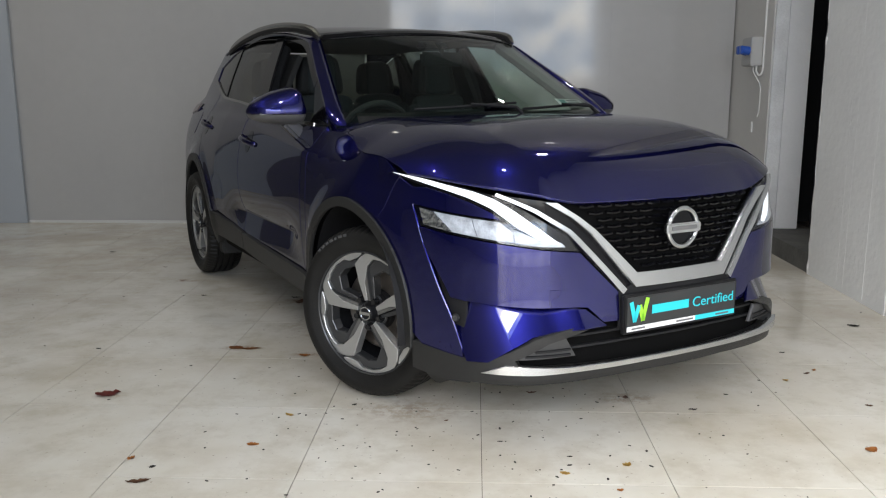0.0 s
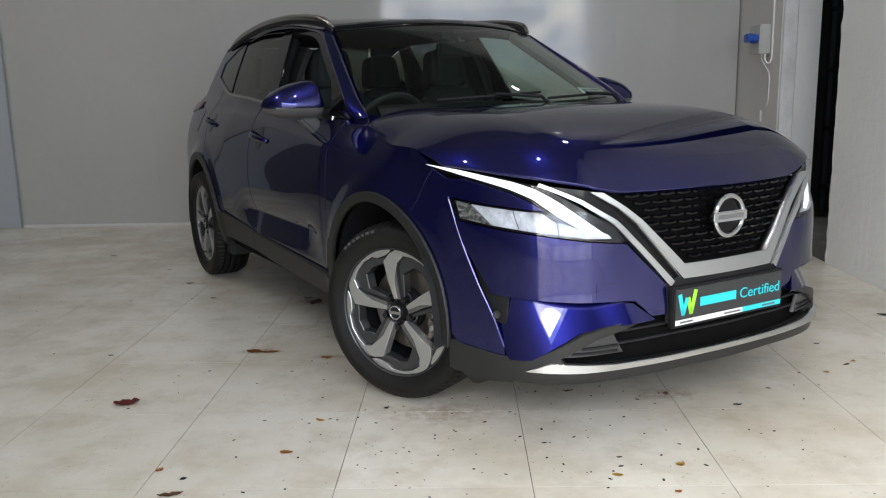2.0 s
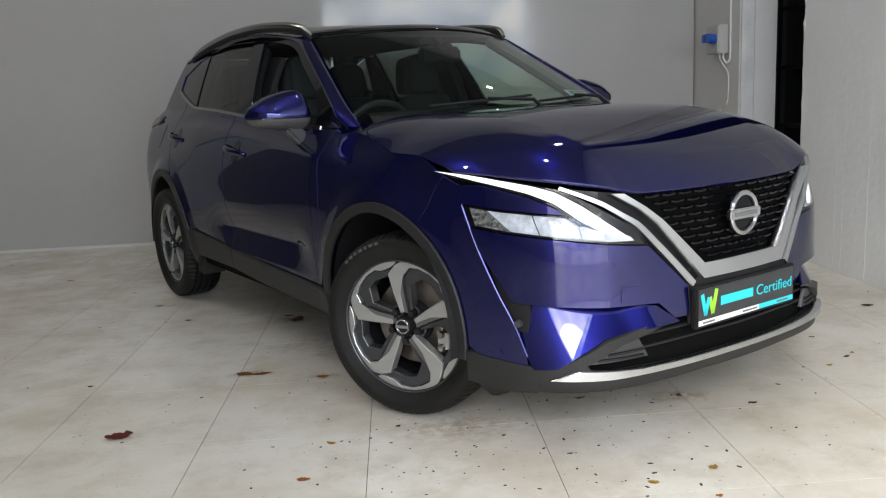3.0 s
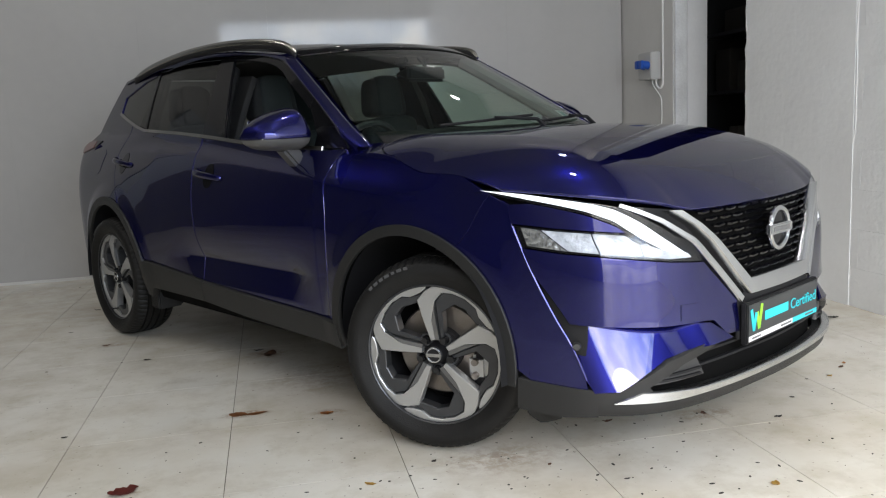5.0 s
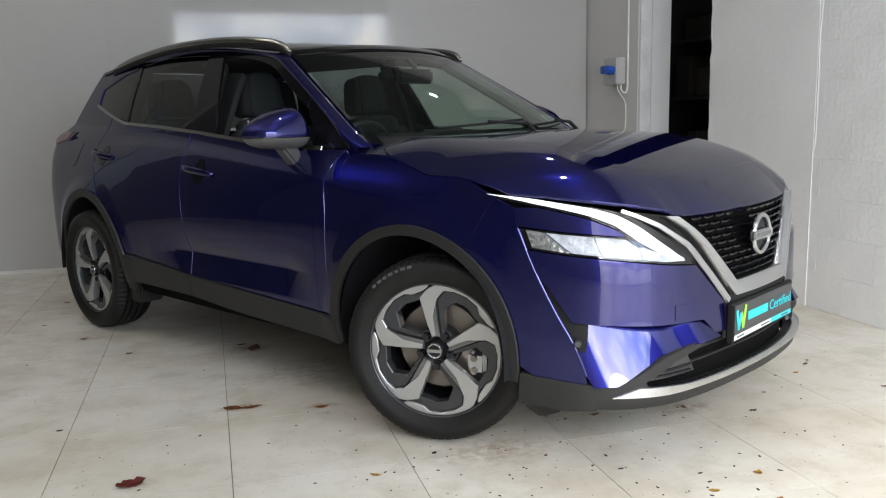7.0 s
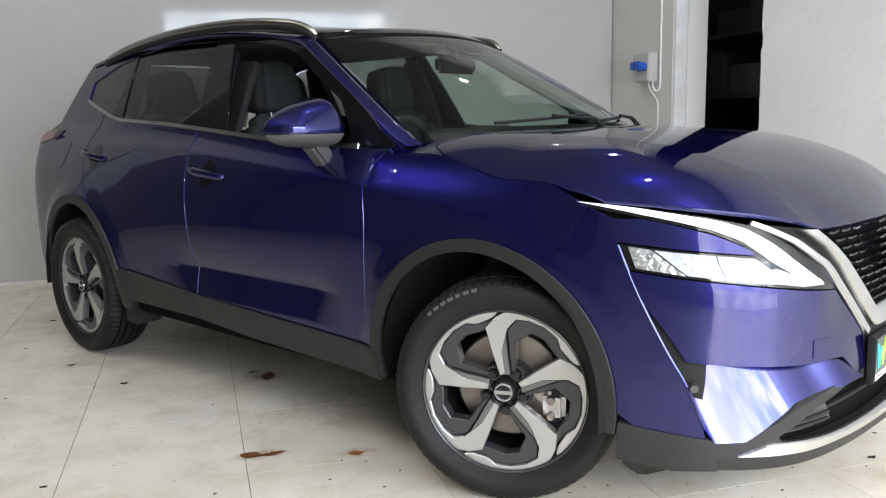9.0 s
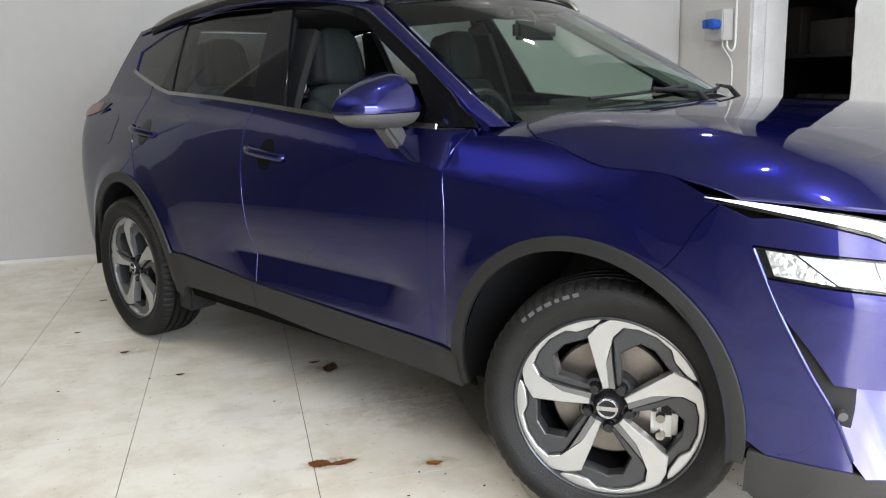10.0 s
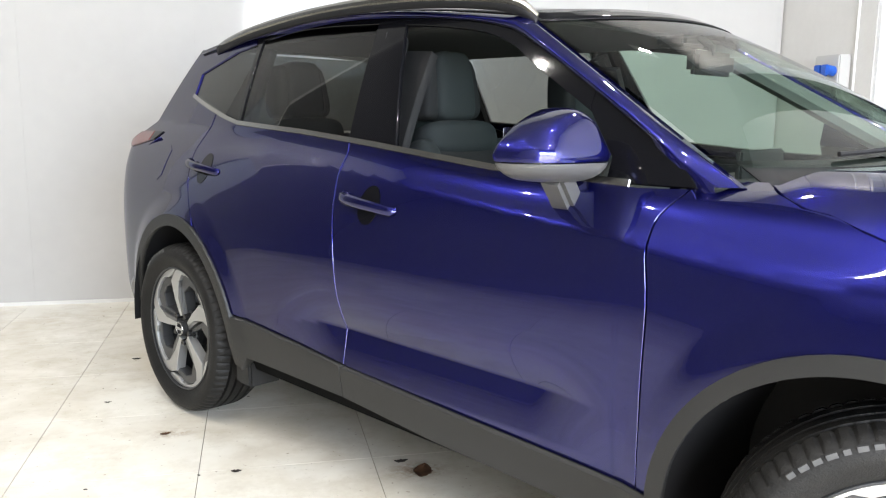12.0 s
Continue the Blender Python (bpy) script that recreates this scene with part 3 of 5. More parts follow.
# front end
both("bumper_blade", [(-0.806, 0.866), (-0.783, 0.869), (-0.709, 0.832), (-0.657, 0.797), (-0.640, 0.779), (-0.702, 0.787), (-0.754, 0.795), (-0.806, 0.809)], front, AHEAD, PAINT, car, step=0.02)
upper = [(-0.797, 0.733), (-0.756, 0.719), (-0.662, 0.703), (-0.539, 0.683), (-0.405, 0.668), (-0.268, 0.528), (-0.268, 0.432), (-0.325, 0.432), (-0.383, 0.486), (-0.42, 0.4895),
         (-0.56, 0.493), (-0.64, 0.498), (-0.728, 0.504), (-0.752, 0.508), (-0.785, 0.64), (-0.795, 0.69)]
both("bumper", upper, front, AHEAD, PAINT, car)


def wing(y, z):
    w = step01(-y, 0.38, 0.72)
    return Vector((nose_x(y, 0.5) + 0.42 * (0.5 - z) + 0.9 * max(0, 0.5 - z) ** 2 - 0.055 * w - 0.03 * step01(-y, 0.40, 0.50) + 0.20 * (1 - w) * (0.40 - z), y, z))


both("bumper_wing", [(-0.728, 0.497), (-0.64, 0.491), (-0.56, 0.486), (-0.42, 0.483), (-0.388, 0.479), (-0.332, 0.428), (-0.40, 0.424), (-0.50, 0.408), (-0.56, 0.392), (-0.626, 0.352), (-0.690, 0.308), (-0.732, 0.302), (-0.737, 0.39)],
     wing, AHEAD, PAINT, car, step=0.02)
slot = both("bumper_slot", [(-0.790, 0.66), (-0.753, 0.508), (-0.729, 0.503), (-0.738, 0.36), (-0.752, 0.41), (-0.772, 0.52)], front, AHEAD, BLACK, car, step=0.02, out=-0.022)
for s, ob in zip((-1, 1), slot):
    bm = bmesh.new()
    bmesh.ops.create_cone(bm, cap_ends=True, segments=20, radius1=0.014, radius2=0.010, depth=0.012, matrix=Matrix.Translation((nose_x(0.744, 0.44) - 0.004, s * 0.745, 0.44)) @ pose(0, 0, 0, 0, 90, s * 55))
    part("parking_sensor", bm, FIN, ob, "small round grey parking sensor")


def lower(y, z):
    return Vector((nose_x(y, z) + 0.012 + 0.35 * min(0, z - 0.25), y, z))


panel("lower_lip", [(-0.76, 0.31), (-0.70, 0.30), (-0.62, 0.352), (-0.56, 0.39), (-0.50, 0.408), (-0.44, 0.424), (-0.36, 0.424), (-0.42, 0.405), (-0.52, 0.375), (-0.62, 0.315), (-0.60, 0.285), (0.60, 0.285),
                    (0.62, 0.315), (0.52, 0.375), (0.42, 0.405), (0.36, 0.424), (0.44, 0.424), (0.50, 0.408), (0.56, 0.39), (0.62, 0.352), (0.70, 0.30), (0.76, 0.31), (0.78, 0.225), (0.5, 0.235), (0.2, 0.25), (-0.2, 0.25), (-0.5, 0.235), (-0.78, 0.225)],
      lower, AHEAD, CLAD, car, "dark grey plastic lower bumper lip", depth=0.05)
both("lip_corner", [(FC + 0.438, 0.325), (0.60, 0.305), (0.60, 0.225), (0.50, 0.215), (FC + 0.43, 0.225)], side, RIGHTWARD, CLAD, car, depth=0.05, out=0.006)
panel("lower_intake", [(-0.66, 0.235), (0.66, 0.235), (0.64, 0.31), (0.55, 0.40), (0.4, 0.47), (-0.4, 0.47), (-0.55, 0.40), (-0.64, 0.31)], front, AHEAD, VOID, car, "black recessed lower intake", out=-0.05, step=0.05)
for z in (0.345, 0.385):
    panel("intake_bar", band([(-0.45, z), (-0.2, z + 0.01), (0.2, z + 0.01), (0.45, z)], 0.007), front, AHEAD, BLACK, car, out=-0.025)
both("intake_fin", [(-0.615, 0.312), (-0.42, 0.322), (-0.455, 0.385), (-0.53, 0.372)], front, AHEAD, FIN, car, "dark grey plastic intake fin", out=-0.012, step=0.02)
for k in range(2):
    both("intake_blade", band([(-0.585 + 0.03 * k, 0.325 + 0.016 * k), (-0.44, 0.330 + 0.018 * k)], 0.006), front, AHEAD, BLACK, car, out=-0.002, step=0.02)
panel("lower_chrome_strip", [(-0.690, 0.272), (-0.635, 0.302), (-0.55, 0.297), (-0.46, 0.293), (-0.134, 0.299), (0, 0.300), (0.134, 0.299), (0.46, 0.293), (0.55, 0.297), (0.635, 0.302), (0.690, 0.272),
                             (0.55, 0.272), (0.46, 0.276), (0.134, 0.285), (0, 0.286), (-0.134, 0.285), (-0.46, 0.276), (-0.55, 0.272)], front, AHEAD, CHROME, car, "bright chrome lower strip", out=0.024, depth=0.03, step=0.02)
tow = panel("tow_cover", [(-0.510, 0.551), (-0.446, 0.549), (-0.447, 0.500), (-0.512, 0.502)], front, AHEAD, PAINT, car, "square painted towing-eye cover", out=0.0025, depth=0.004, step=0.02)

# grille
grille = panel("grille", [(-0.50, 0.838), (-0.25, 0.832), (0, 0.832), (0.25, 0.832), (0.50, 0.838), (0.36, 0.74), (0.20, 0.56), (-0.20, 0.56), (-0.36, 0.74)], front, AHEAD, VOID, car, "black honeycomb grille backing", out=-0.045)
both("grille_surround", [(-0.640, 0.858), (-0.56, 0.846), (-0.48, 0.834), (-0.36, 0.735), (-0.20, 0.53), (-0.262, 0.528), (-0.44, 0.727), (-0.53, 0.792)], front, AHEAD, BLACK_GLOSS, car, "gloss black grille surround", out=-0.012, step=0.02)
panel("plate_backing", [(-0.262, 0.53), (-0.20, 0.548), (0.20, 0.548), (0.262, 0.53), (0.262, 0.40), (-0.262, 0.40)], front, AHEAD, BLACK, car, out=-0.004)
VLINE = [(-0.505, 0.829), (-0.43, 0.787), (-0.368, 0.742), (-0.300, 0.665), (-0.208, 0.566), (0.208, 0.566), (0.300, 0.665), (0.368, 0.742), (0.43, 0.787), (0.505, 0.829)]
VOUT = [(-0.512, 0.834), (-0.428, 0.783), (-0.362, 0.728), (-0.205, 0.541), (0.205, 0.541), (0.362, 0.728), (0.428, 0.783), (0.512, 0.834)]
VIN = [(-0.476, 0.832), (-0.405, 0.785), (-0.348, 0.739), (-0.199, 0.588), (0.199, 0.588), (0.348, 0.739), (0.405, 0.785), (0.476, 0.832)]
panel("chrome_v", VOUT + VIN[::-1], front, AHEAD, CHROME, car, "satin chrome V-shaped grille frame", out=0.014, depth=0.04, step=0.015)
both("chrome_strip", band([(-0.645, 0.860), (-0.54, 0.806), (-0.44, 0.738), (-0.36, 0.655), (-0.245, 0.528)], 0.010, 0.020), front, AHEAD, CHROME, car, "thin chrome strip", out=0.008, depth=0.02, step=0.02)
bar = bmesh.new()
for d in (-1, 1):
    box(bar, -0.007, 0.007, -0.0130, 0.0130, -0.0032, 0.0032, m=pose(0, d * 0.0135, 0, d * 9, 0, 0))
first = part("grille_bar", bar, BLACK_GLOSS, grille, "black grille bar")
first_used = False
for r in range(10):
    z = 0.606 + 0.0232 * r
    wmax = 0.19 + (z - 0.594) * 1.08
    n = int(wmax / 0.066) + 1
    for k in range(-n, n + 1):
        y = k * 0.066 + (0.033 if r % 2 else 0)
        if abs(y) > wmax - 0.016:
            continue
        ob = first if not first_used else new("grille_bar", first.data)
        first_used = True
        ob.parent = grille
        ob.matrix_basis = pose(nose_x(y, z) - 0.018, y, z, 0, 18, 28 * y)
badge_x = nose_x(0, 0.727) + 0.016
bm = tube([(badge_x, 0.066 * math.sin(a), 0.727 + 0.066 * math.cos(a)) for a in np.linspace(0, 2 * math.pi, 49)], 0.0085, 8)
badge = part("badge_ring", bm, CHROME, car, "chrome ring badge with a crossbar")
part("badge_bar", boxed(badge_x - 0.01, badge_x + 0.011, -0.079, 0.079, 0.710, 0.744, bevel=0.004), CHROME, badge, "chrome crossbar")
part("badge_back", boxed(badge_x - 0.012, badge_x - 0.004, -0.06, 0.06, 0.667, 0.787, bevel=0.003), BLACK_GLOSS, badge)
part("badge_print", boxed(badge_x + 0.0112, badge_x + 0.0122, -0.058, 0.058, 0.720, 0.734), GREY, badge)

# number plate: dealer's show plate; the names on it are plain bars
px = 0.838
plate = part("show_plate", boxed(px - 0.016, px + 0.004, -0.266, 0.266, 0.384, 0.520, bevel=0.004), BLACK, car, "black dealer show plate with cyan and white print")
part("plate_face", boxed(px + 0.004, px + 0.0065, -0.256, 0.256, 0.394, 0.512, bevel=0.001), PLATE, plate)
part("plate_strip", boxed(px + 0.0065, px + 0.0075, -0.255, 0.06, 0.394, 0.411), WHITE, plate, "white strip")
part("plate_strip_end", boxed(px + 0.0065, px + 0.0075, 0.06, 0.255, 0.394, 0.411), CYAN, plate, "cyan strip")
for y0, y1 in ((-0.235, -0.175), (-0.03, 0.05), (0.16, 0.225)):
    part("strip_print", boxed(px + 0.0075, px + 0.008, y0, y1, 0.399, 0.405), GREY, plate)


def strokes(name, mat, lines, w):
    bm = bmesh.new()
    for (y0, z0), (y1, z1) in lines:
        l, a = math.hypot(y1 - y0, z1 - z0), math.degrees(math.atan2(z1 - z0, y1 - y0))
        box(bm, -0.0005, 0.0005, -l / 2 - w / 4, l / 2 + w / 4, -w / 2, w / 2, m=pose(px + 0.0075, (y0 + y1) / 2, (z0 + z1) / 2, a, 0, 0))
    return part(name, bm, mat, plate, sharp=0)


strokes("plate_mark", CYAN, [((-0.238, 0.492), (-0.222, 0.430)), ((-0.222, 0.430), (-0.206, 0.478))], 0.016)
strokes("plate_mark", GREEN, [((-0.200, 0.478), (-0.186, 0.430)), ((-0.186, 0.430), (-0.168, 0.500))], 0.016)
part("plate_name", boxed(px + 0.0065, px + 0.0078, -0.145, 0.025, 0.445, 0.475), CYAN, plate, "cyan bar in place of a name")
tcurve = bpy.data.curves.new("plate_word", "FONT")
tcurve.body, tcurve.size, tcurve.extrude = "Certified", 0.050, 0.0006
tob = new("plate_word", tcurve)
bpy.context.view_layer.update()
tme = bpy.data.meshes.new_from_object(tob)
tw = max(v.co.x for v in tme.vertices)
bpy.data.objects.remove(tob)
tme.materials.append(CYAN)
word = new("plate_word", tme)
word.parent = plate
word.matrix_basis = Matrix.Translation((px + 0.0075, 0.042, 0.444)) @ pose(0, 0, 0, 90, 0, 90) @ Matrix.Diagonal((0.202 / tw, 1.0, 1, 1))

# headlamps: a thin upper light that bends into the lower unit
housing = [(-0.838, 0.905), (-0.800, 0.890), (-0.749, 0.888), (-0.69, 0.868), (-0.640, 0.852), (-0.56, 0.800), (-0.44, 0.722), (-0.408, 0.672), (-0.539, 0.687), (-0.662, 0.707), (-0.756, 0.723), (-0.800, 0.738),
           (-0.804, 0.803), (-0.754, 0.791), (-0.702, 0.783), (-0.640, 0.776), (-0.657, 0.800), (-0.709, 0.836), (-0.783, 0.872)]
drl = [(-0.830, 0.909), (-0.790, 0.898), (-0.749, 0.883), (-0.697, 0.866), (-0.655, 0.846), (-0.60, 0.806), (-0.53, 0.748), (-0.478, 0.704), (-0.500, 0.700), (-0.55, 0.724), (-0.605, 0.762), (-0.640, 0.794), (-0.660, 0.814), (-0.709, 0.845), (-0.783, 0.881)]
cells = ([(-0.774, 0.789), (-0.754, 0.785), (-0.706, 0.778), (-0.700, 0.720), (-0.745, 0.728)],
         [(-0.7035, 0.7775), (-0.664, 0.773), (-0.640, 0.770), (-0.612, 0.742), (-0.612, 0.708), (-0.662, 0.714), (-0.6977, 0.7195)],
         [(-0.6095, 0.742), (-0.60, 0.745), (-0.55, 0.722), (-0.50, 0.714), (-0.47, 0.706), (-0.455, 0.690), (-0.539, 0.694), (-0.6095, 0.7072)])
for left in (False, True):
    lamp_unit = panel("headlamp", housing, front, AHEAD, BLACK_GLOSS, car, "lit headlamp with a bent white light strip", step=0.02, out=-0.012, left=left)
    panel("light_strip", drl, front, AHEAD, DRL, lamp_unit, "glowing white light strip", step=0.015, depth=0.006, out=-0.004, left=left)
    for c in cells:
        panel("beam_cell", c, front, AHEAD, BEAM, lamp_unit, "glowing white headlamp cell", step=0.012, depth=0.006, out=-0.006, left=left)
    panel("lamp_lens", housing, front, AHEAD, LENS, lamp_unit, "clear lamp lens", step=0.02, depth=0.006, out=0.0, left=left)
    panel("reflector", [(-0.797, 0.797), (-0.777, 0.790), (-0.747, 0.727), (-0.792, 0.741)], front, AHEAD, REFLECTOR, lamp_unit, step=0.02, depth=0.006, out=-0.008, left=left)

# bonnet
edge = curve([(-0.355, -0.70), (-0.315, -0.742), (-0.255, -0.777), (-0.20, -shoulder(-0.20)[0] + 0.012)], 4)[:-1] + [(x, -shoulder(x)[0] + 0.001) for x in np.linspace(-0.15, 0.21, 12)]
lead = [(nose_x(y, 0.86) - 0.004, y) for y in np.linspace(-0.81, 0.81, 61)]
rear_edge = [(-0.225 - 0.24 * y * y, y) for y in np.linspace(0.70, -0.70, 25)]
bonnet = edge + lead + [(x, -y) for x, y in edge[::-1]] + rear_edge
panel("bonnet", bonnet, hood, UP, PAINT, car, "long creased bonnet", step=0.018)
both("fender_top", [(x, -shoulder(x)[0]) for x in np.linspace(-0.165, -0.57, 16)] + [(-0.57, -0.69), (-0.50, -0.685), (-0.37, -0.688), (-0.328, -0.742), (-0.262, -0.783), (-0.20, -shoulder(-0.20)[0] + 0.007)], hood, UP, PAINT, car)

# windscreen, roof and rear
def screen(a, v):
    """a across -1..1, v up 0..1"""
    y0, y1 = 0.712 * a, 0.562 * a
    p0 = Vector((-0.215 - 0.49 * y0 * y0, y0, 1.085))
    p1 = Vector((-0.985 - 0.44 * y1 * y1, y1, 1.492 - 0.09 * y1 * y1))
    p = p0.lerp(p1, v)
    return p + Vector((0.03, 0, 0.035)) * (4 * v * (1 - v)) * 0.6 * max(0, 1 - a * a)


def sheet(name, f, nu, nv, mat, parent, label="", thick=0.004):
    verts = [f(-1 + 2 * i / nu, j / nv) for j in range(nv + 1) for i in range(nu + 1)]
    faces = [(j * (nu + 1) + i, j * (nu + 1) + i + 1, (j + 1) * (nu + 1) + i + 1, (j + 1) * (nu + 1) + i) for j in range(nv) for i in range(nu)]
    ob = mesh_ob(name, verts, faces, mat, parent, label)
    if thick:
        sol = ob.modifiers.new("thickness", "SOLIDIFY")
        sol.thickness, sol.offset = thick, -1
    return ob


ws = sheet("windscreen", lambda a, v: screen(a * 0.985, v), 24, 16, GLASS, car, "green-tinted windscreen", 0)
sheet("screen_base", lambda a, v: screen(0.93 * a, -0.08 + 0.12 * v) + Vector((-0.004, 0, -0.003)), 24, 4, BLACK, car, "black cowl at the foot of the windscreen")
sheet("screen_header", lambda a, v: screen(a, 0.93 + 0.09 * v) + Vector((0.002, 0, 0.003)), 24, 3, BLACK_GLOSS, car)


def roof_top(a, v):
    x = -0.985 - 1.80 * v
    w = 0.560 + 0.03 * math.sin(math.pi * v) - 0.03 * v
    y = w * a
    x -= 0.42 * y * y * (1 - v)
    z = 1.492 + 0.015 * math.sin(math.pi * v) + 0.055 * math.sin(math.pi * min(1, v * 1.15 + 0.0) * 0.87) - 0.03 * v * v - 0.055 * y * y - 0.018 * abs(a) ** 6
    return Vector((x, y, z))


sheet("roof", roof_top, 24, 24, BLACK_GLOSS, car, "glossy black roof")
sheet("spoiler", lambda a, v: Vector((-2.70 - 0.30 * v + 0.05 * a * a, (0.565 - 0.01 * v) * a, 1.505 - 0.035 * v - 0.03 * a * a)), 12, 4, PAINT, car)
sheet("tailgate_glass", lambda a, v: Vector((-3.30 + 0.30 * v - 0.05 * (1 - a * a), (0.63 - 0.11 * v) * a, 1.10 + 0.36 * v)), 12, 8, PRIVACY, car, "", 0)
sheet("tailgate", lambda a, v: Vector((-3.46 + 0.12 * abs(a) ** 3 + 0.30 * max(0, v - 0.85) / 0.15, 0.72 * a, 0.42 + 0.66 * v)), 16, 12, PAINT, car)

# A-pillars and roof sides
def rail_mesh(a_side):
    rows = []
    for k in range(41):
        t = k / 40
        if t < 0.42:
            v = t / 0.42 * 1.10 - 0.10
            p_in = screen(1.0, v)
            x, z = p_in.x, p_in.z
            lx = -0.515 - 0.60 * v
            lo = Vector((lx, half(lx, roof_line(lx)) + 0.004 - 0.3 * max(0, -v), roof_line(lx)))
        else:
            v = (t - 0.42) / 0.58
            p_in = roof_top(1.0, v)
            lx = -1.115 - 1.70 * v
            lo = Vector((lx, half(lx, roof_line(lx)) + 0.004, roof_line(lx)))
        bulge = (1 - 0.7 * step01(t, 0.40, 0.55)) * step01(t, 0.0, 0.09)
        mid = p_in.lerp(lo, 0.5) + Vector((0.002, 0.015, 0.005)) * bulge
        q1 = p_in.lerp(mid, 0.5) + Vector((0.001, 0.006, 0.003)) * bulge
        q2 = mid.lerp(lo, 0.5) + Vector((0.002, 0.007, 0.004)) * bulge
        rows.append([p_in + Vector((0, 0, -0.02)), p_in, q1, mid, q2, lo, lo + Vector((0.004, -0.012, -0.05) if t < 0.10 else (0, -0.03, 0))])
    verts, faces = [], []
    for r in rows:
        verts += [Vector((p.x, p.y * a_side, p.z)) for p in r]
    w = len(rows[0])
    for i in range(40):
        for j in range(w - 1):
            f = (i * w + j, i * w + j + 1, (i + 1) * w + j + 1, (i + 1) * w + j)
            faces.append(f if a_side > 0 else f[::-1])
    return mesh_ob("roof_pillar", verts, faces, PAINT, car)


for s in (-1, 1):
    rail_mesh(s)
    pts = [(-1.085, 0.572, 1.452), (-1.14, 0.585, 1.490), (-1.25, 0.596, 1.513), (-1.45, 0.602, 1.533), (-1.7, 0.602, 1.544), (-2.0, 0.594, 1.543), (-2.25, 0.58, 1.532), (-2.5, 0.57, 1.510), (-2.68, 0.562, 1.484), (-2.80, 0.555, 1.462)]
    bm = tube([(x, y * s, z) for x, y, z in curve(pts, 6)], lambda t: 0.016 - 0.008 * abs(2 * t - 1) ** 6, 10)
    rr = part("roof_rail", bm, SATIN, car, "satin silver roof rail")
    q = curve(pts, 6)
    verts = [Vector((x, (y - 0.004) * s, z + d)) for x, y, z in q for d in (0.0, -0.032)]
    web = mesh_ob("rail_foot", verts, [(2 * k, 2 * k + 1, 2 * k + 3, 2 * k + 2) for k in range(len(q) - 1)], BLACK, rr)
    web.modifiers.new("thickness", "SOLIDIFY").thickness = 0.014

# side glass and black frames
FG = [(x, glass_top(x)) for x in np.linspace(-0.80, -1.60, 14)]
RG = [(x, glass_top(x)) for x in np.linspace(-1.74, -2.438, 10)]
front_glass = [(-0.70, 1.050), (-0.70, 1.10)] + FG + [(-1.455, 1.098), (-1.05, 1.062)]
rear_glass = [(-1.69, 1.118)] + RG + [(-2.395, 1.160), (-2.20, 1.152), (-1.95, 1.138)]
quarter_glass = [(-2.425, 1.168), (-2.470, 1.448), (-2.62, 1.426), (-2.872, 1.350), (-2.872, 1.268), (-2.70, 1.224), (-2.55, 1.188)]
both("sail_panel", [(-0.483, 1.046), (-0.50, 1.066)] + [(x, roof_line(x) - 0.001) for x in np.linspace(-0.53, -0.80, 7)] + [(-0.80, glass_top(-0.80)), (-0.705, 1.10), (-0.705, 1.046)],
     side, RIGHTWARD, BLACK_GLOSS, car, "black mirror sail", out=-0.004)
both("window_frame", [(x, roof_line(x) - 0.001) for x in np.linspace(-0.802, -2.52, 26)] + [(-2.62, 1.434), (-2.47, 1.452), (-2.420, 1.162), (-2.400, 1.157), (-2.444, glass_top(-2.444) + 0.002)]
     + [(x, z + 0.003) for x, z in RG[::-1]] + [(-1.692, 1.116), (-1.458, 1.094)] + [(x - 0.003, z - 0.001) for x, z in FG[::-1]],
     side, RIGHTWARD, BLACK_GLOSS, car, "gloss black window frame", out=-0.003)
panel("front_side_glass", front_glass, side, RIGHTWARD, GLASS, car, "clear side window", out=-0.010, depth=0.0035, step=0.04, left=True)
panel("rear_side_glass", rear_glass, side, RIGHTWARD, PRIVACY, car, "dark privacy window", out=-0.008, depth=0.0035, step=0.04, left=True)
panel("rear_side_glass", rear_glass, side, RIGHTWARD, PRIVACY, car, "dark privacy window", out=-0.008, depth=0.0035, step=0.04)
both("quarter_glass", quarter_glass, side, RIGHTWARD, PRIVACY, car, "dark quarter window", out=-0.006, depth=0.0035, step=0.04)
both("belt_strip", band([(-0.64, 1.044), (-1.05, 1.058), (-1.30, 1.078), (-1.58, 1.102), (-1.95, 1.129), (-2.24, 1.144), (-2.41, 1.153), (-2.55, 1.178), (-2.70, 1.213), (-2.80, 1.238), (-2.88, 1.260)], 0.015), side, RIGHTWARD, SATIN, car, "bright belt-line strip", out=0.006, depth=0.01, step=0.03)
panel("fuel_flap", [(-3.02, 0.935), (-2.99, 0.915), (-2.90, 0.915), (-2.87, 0.935), (-2.865, 1.035), (-2.90, 1.055), (-3.02, 1.05)], side, RIGHTWARD, PAINT, car, "fuel flap", out=0.002, depth=0.004)
both("tail_lamp", [(-3.15, 1.106), (-3.30, 1.100), (-3.38, 1.06), (-3.34, 1.035), (-3.16, 1.066)], side, RIGHTWARD, RED, car, "red tail lamp", out=0.006, step=0.02)
both("tail_lamp_end", [(-3.05, 1.106), (-3.146, 1.106), (-3.155, 1.066), (-3.11, 1.072)], side, RIGHTWARD, BLACK_GLOSS, car, "black tail lamp end", out=0.005, step=0.02)


PRINT = {}


def boxed_mesh(*a):
    bm, me = boxed(*a), bpy.data.meshes.new("sidewall_bar")
    bm.to_mesh(me)
    bm.free()
    me.materials.append(TYREPRINT)
    return me


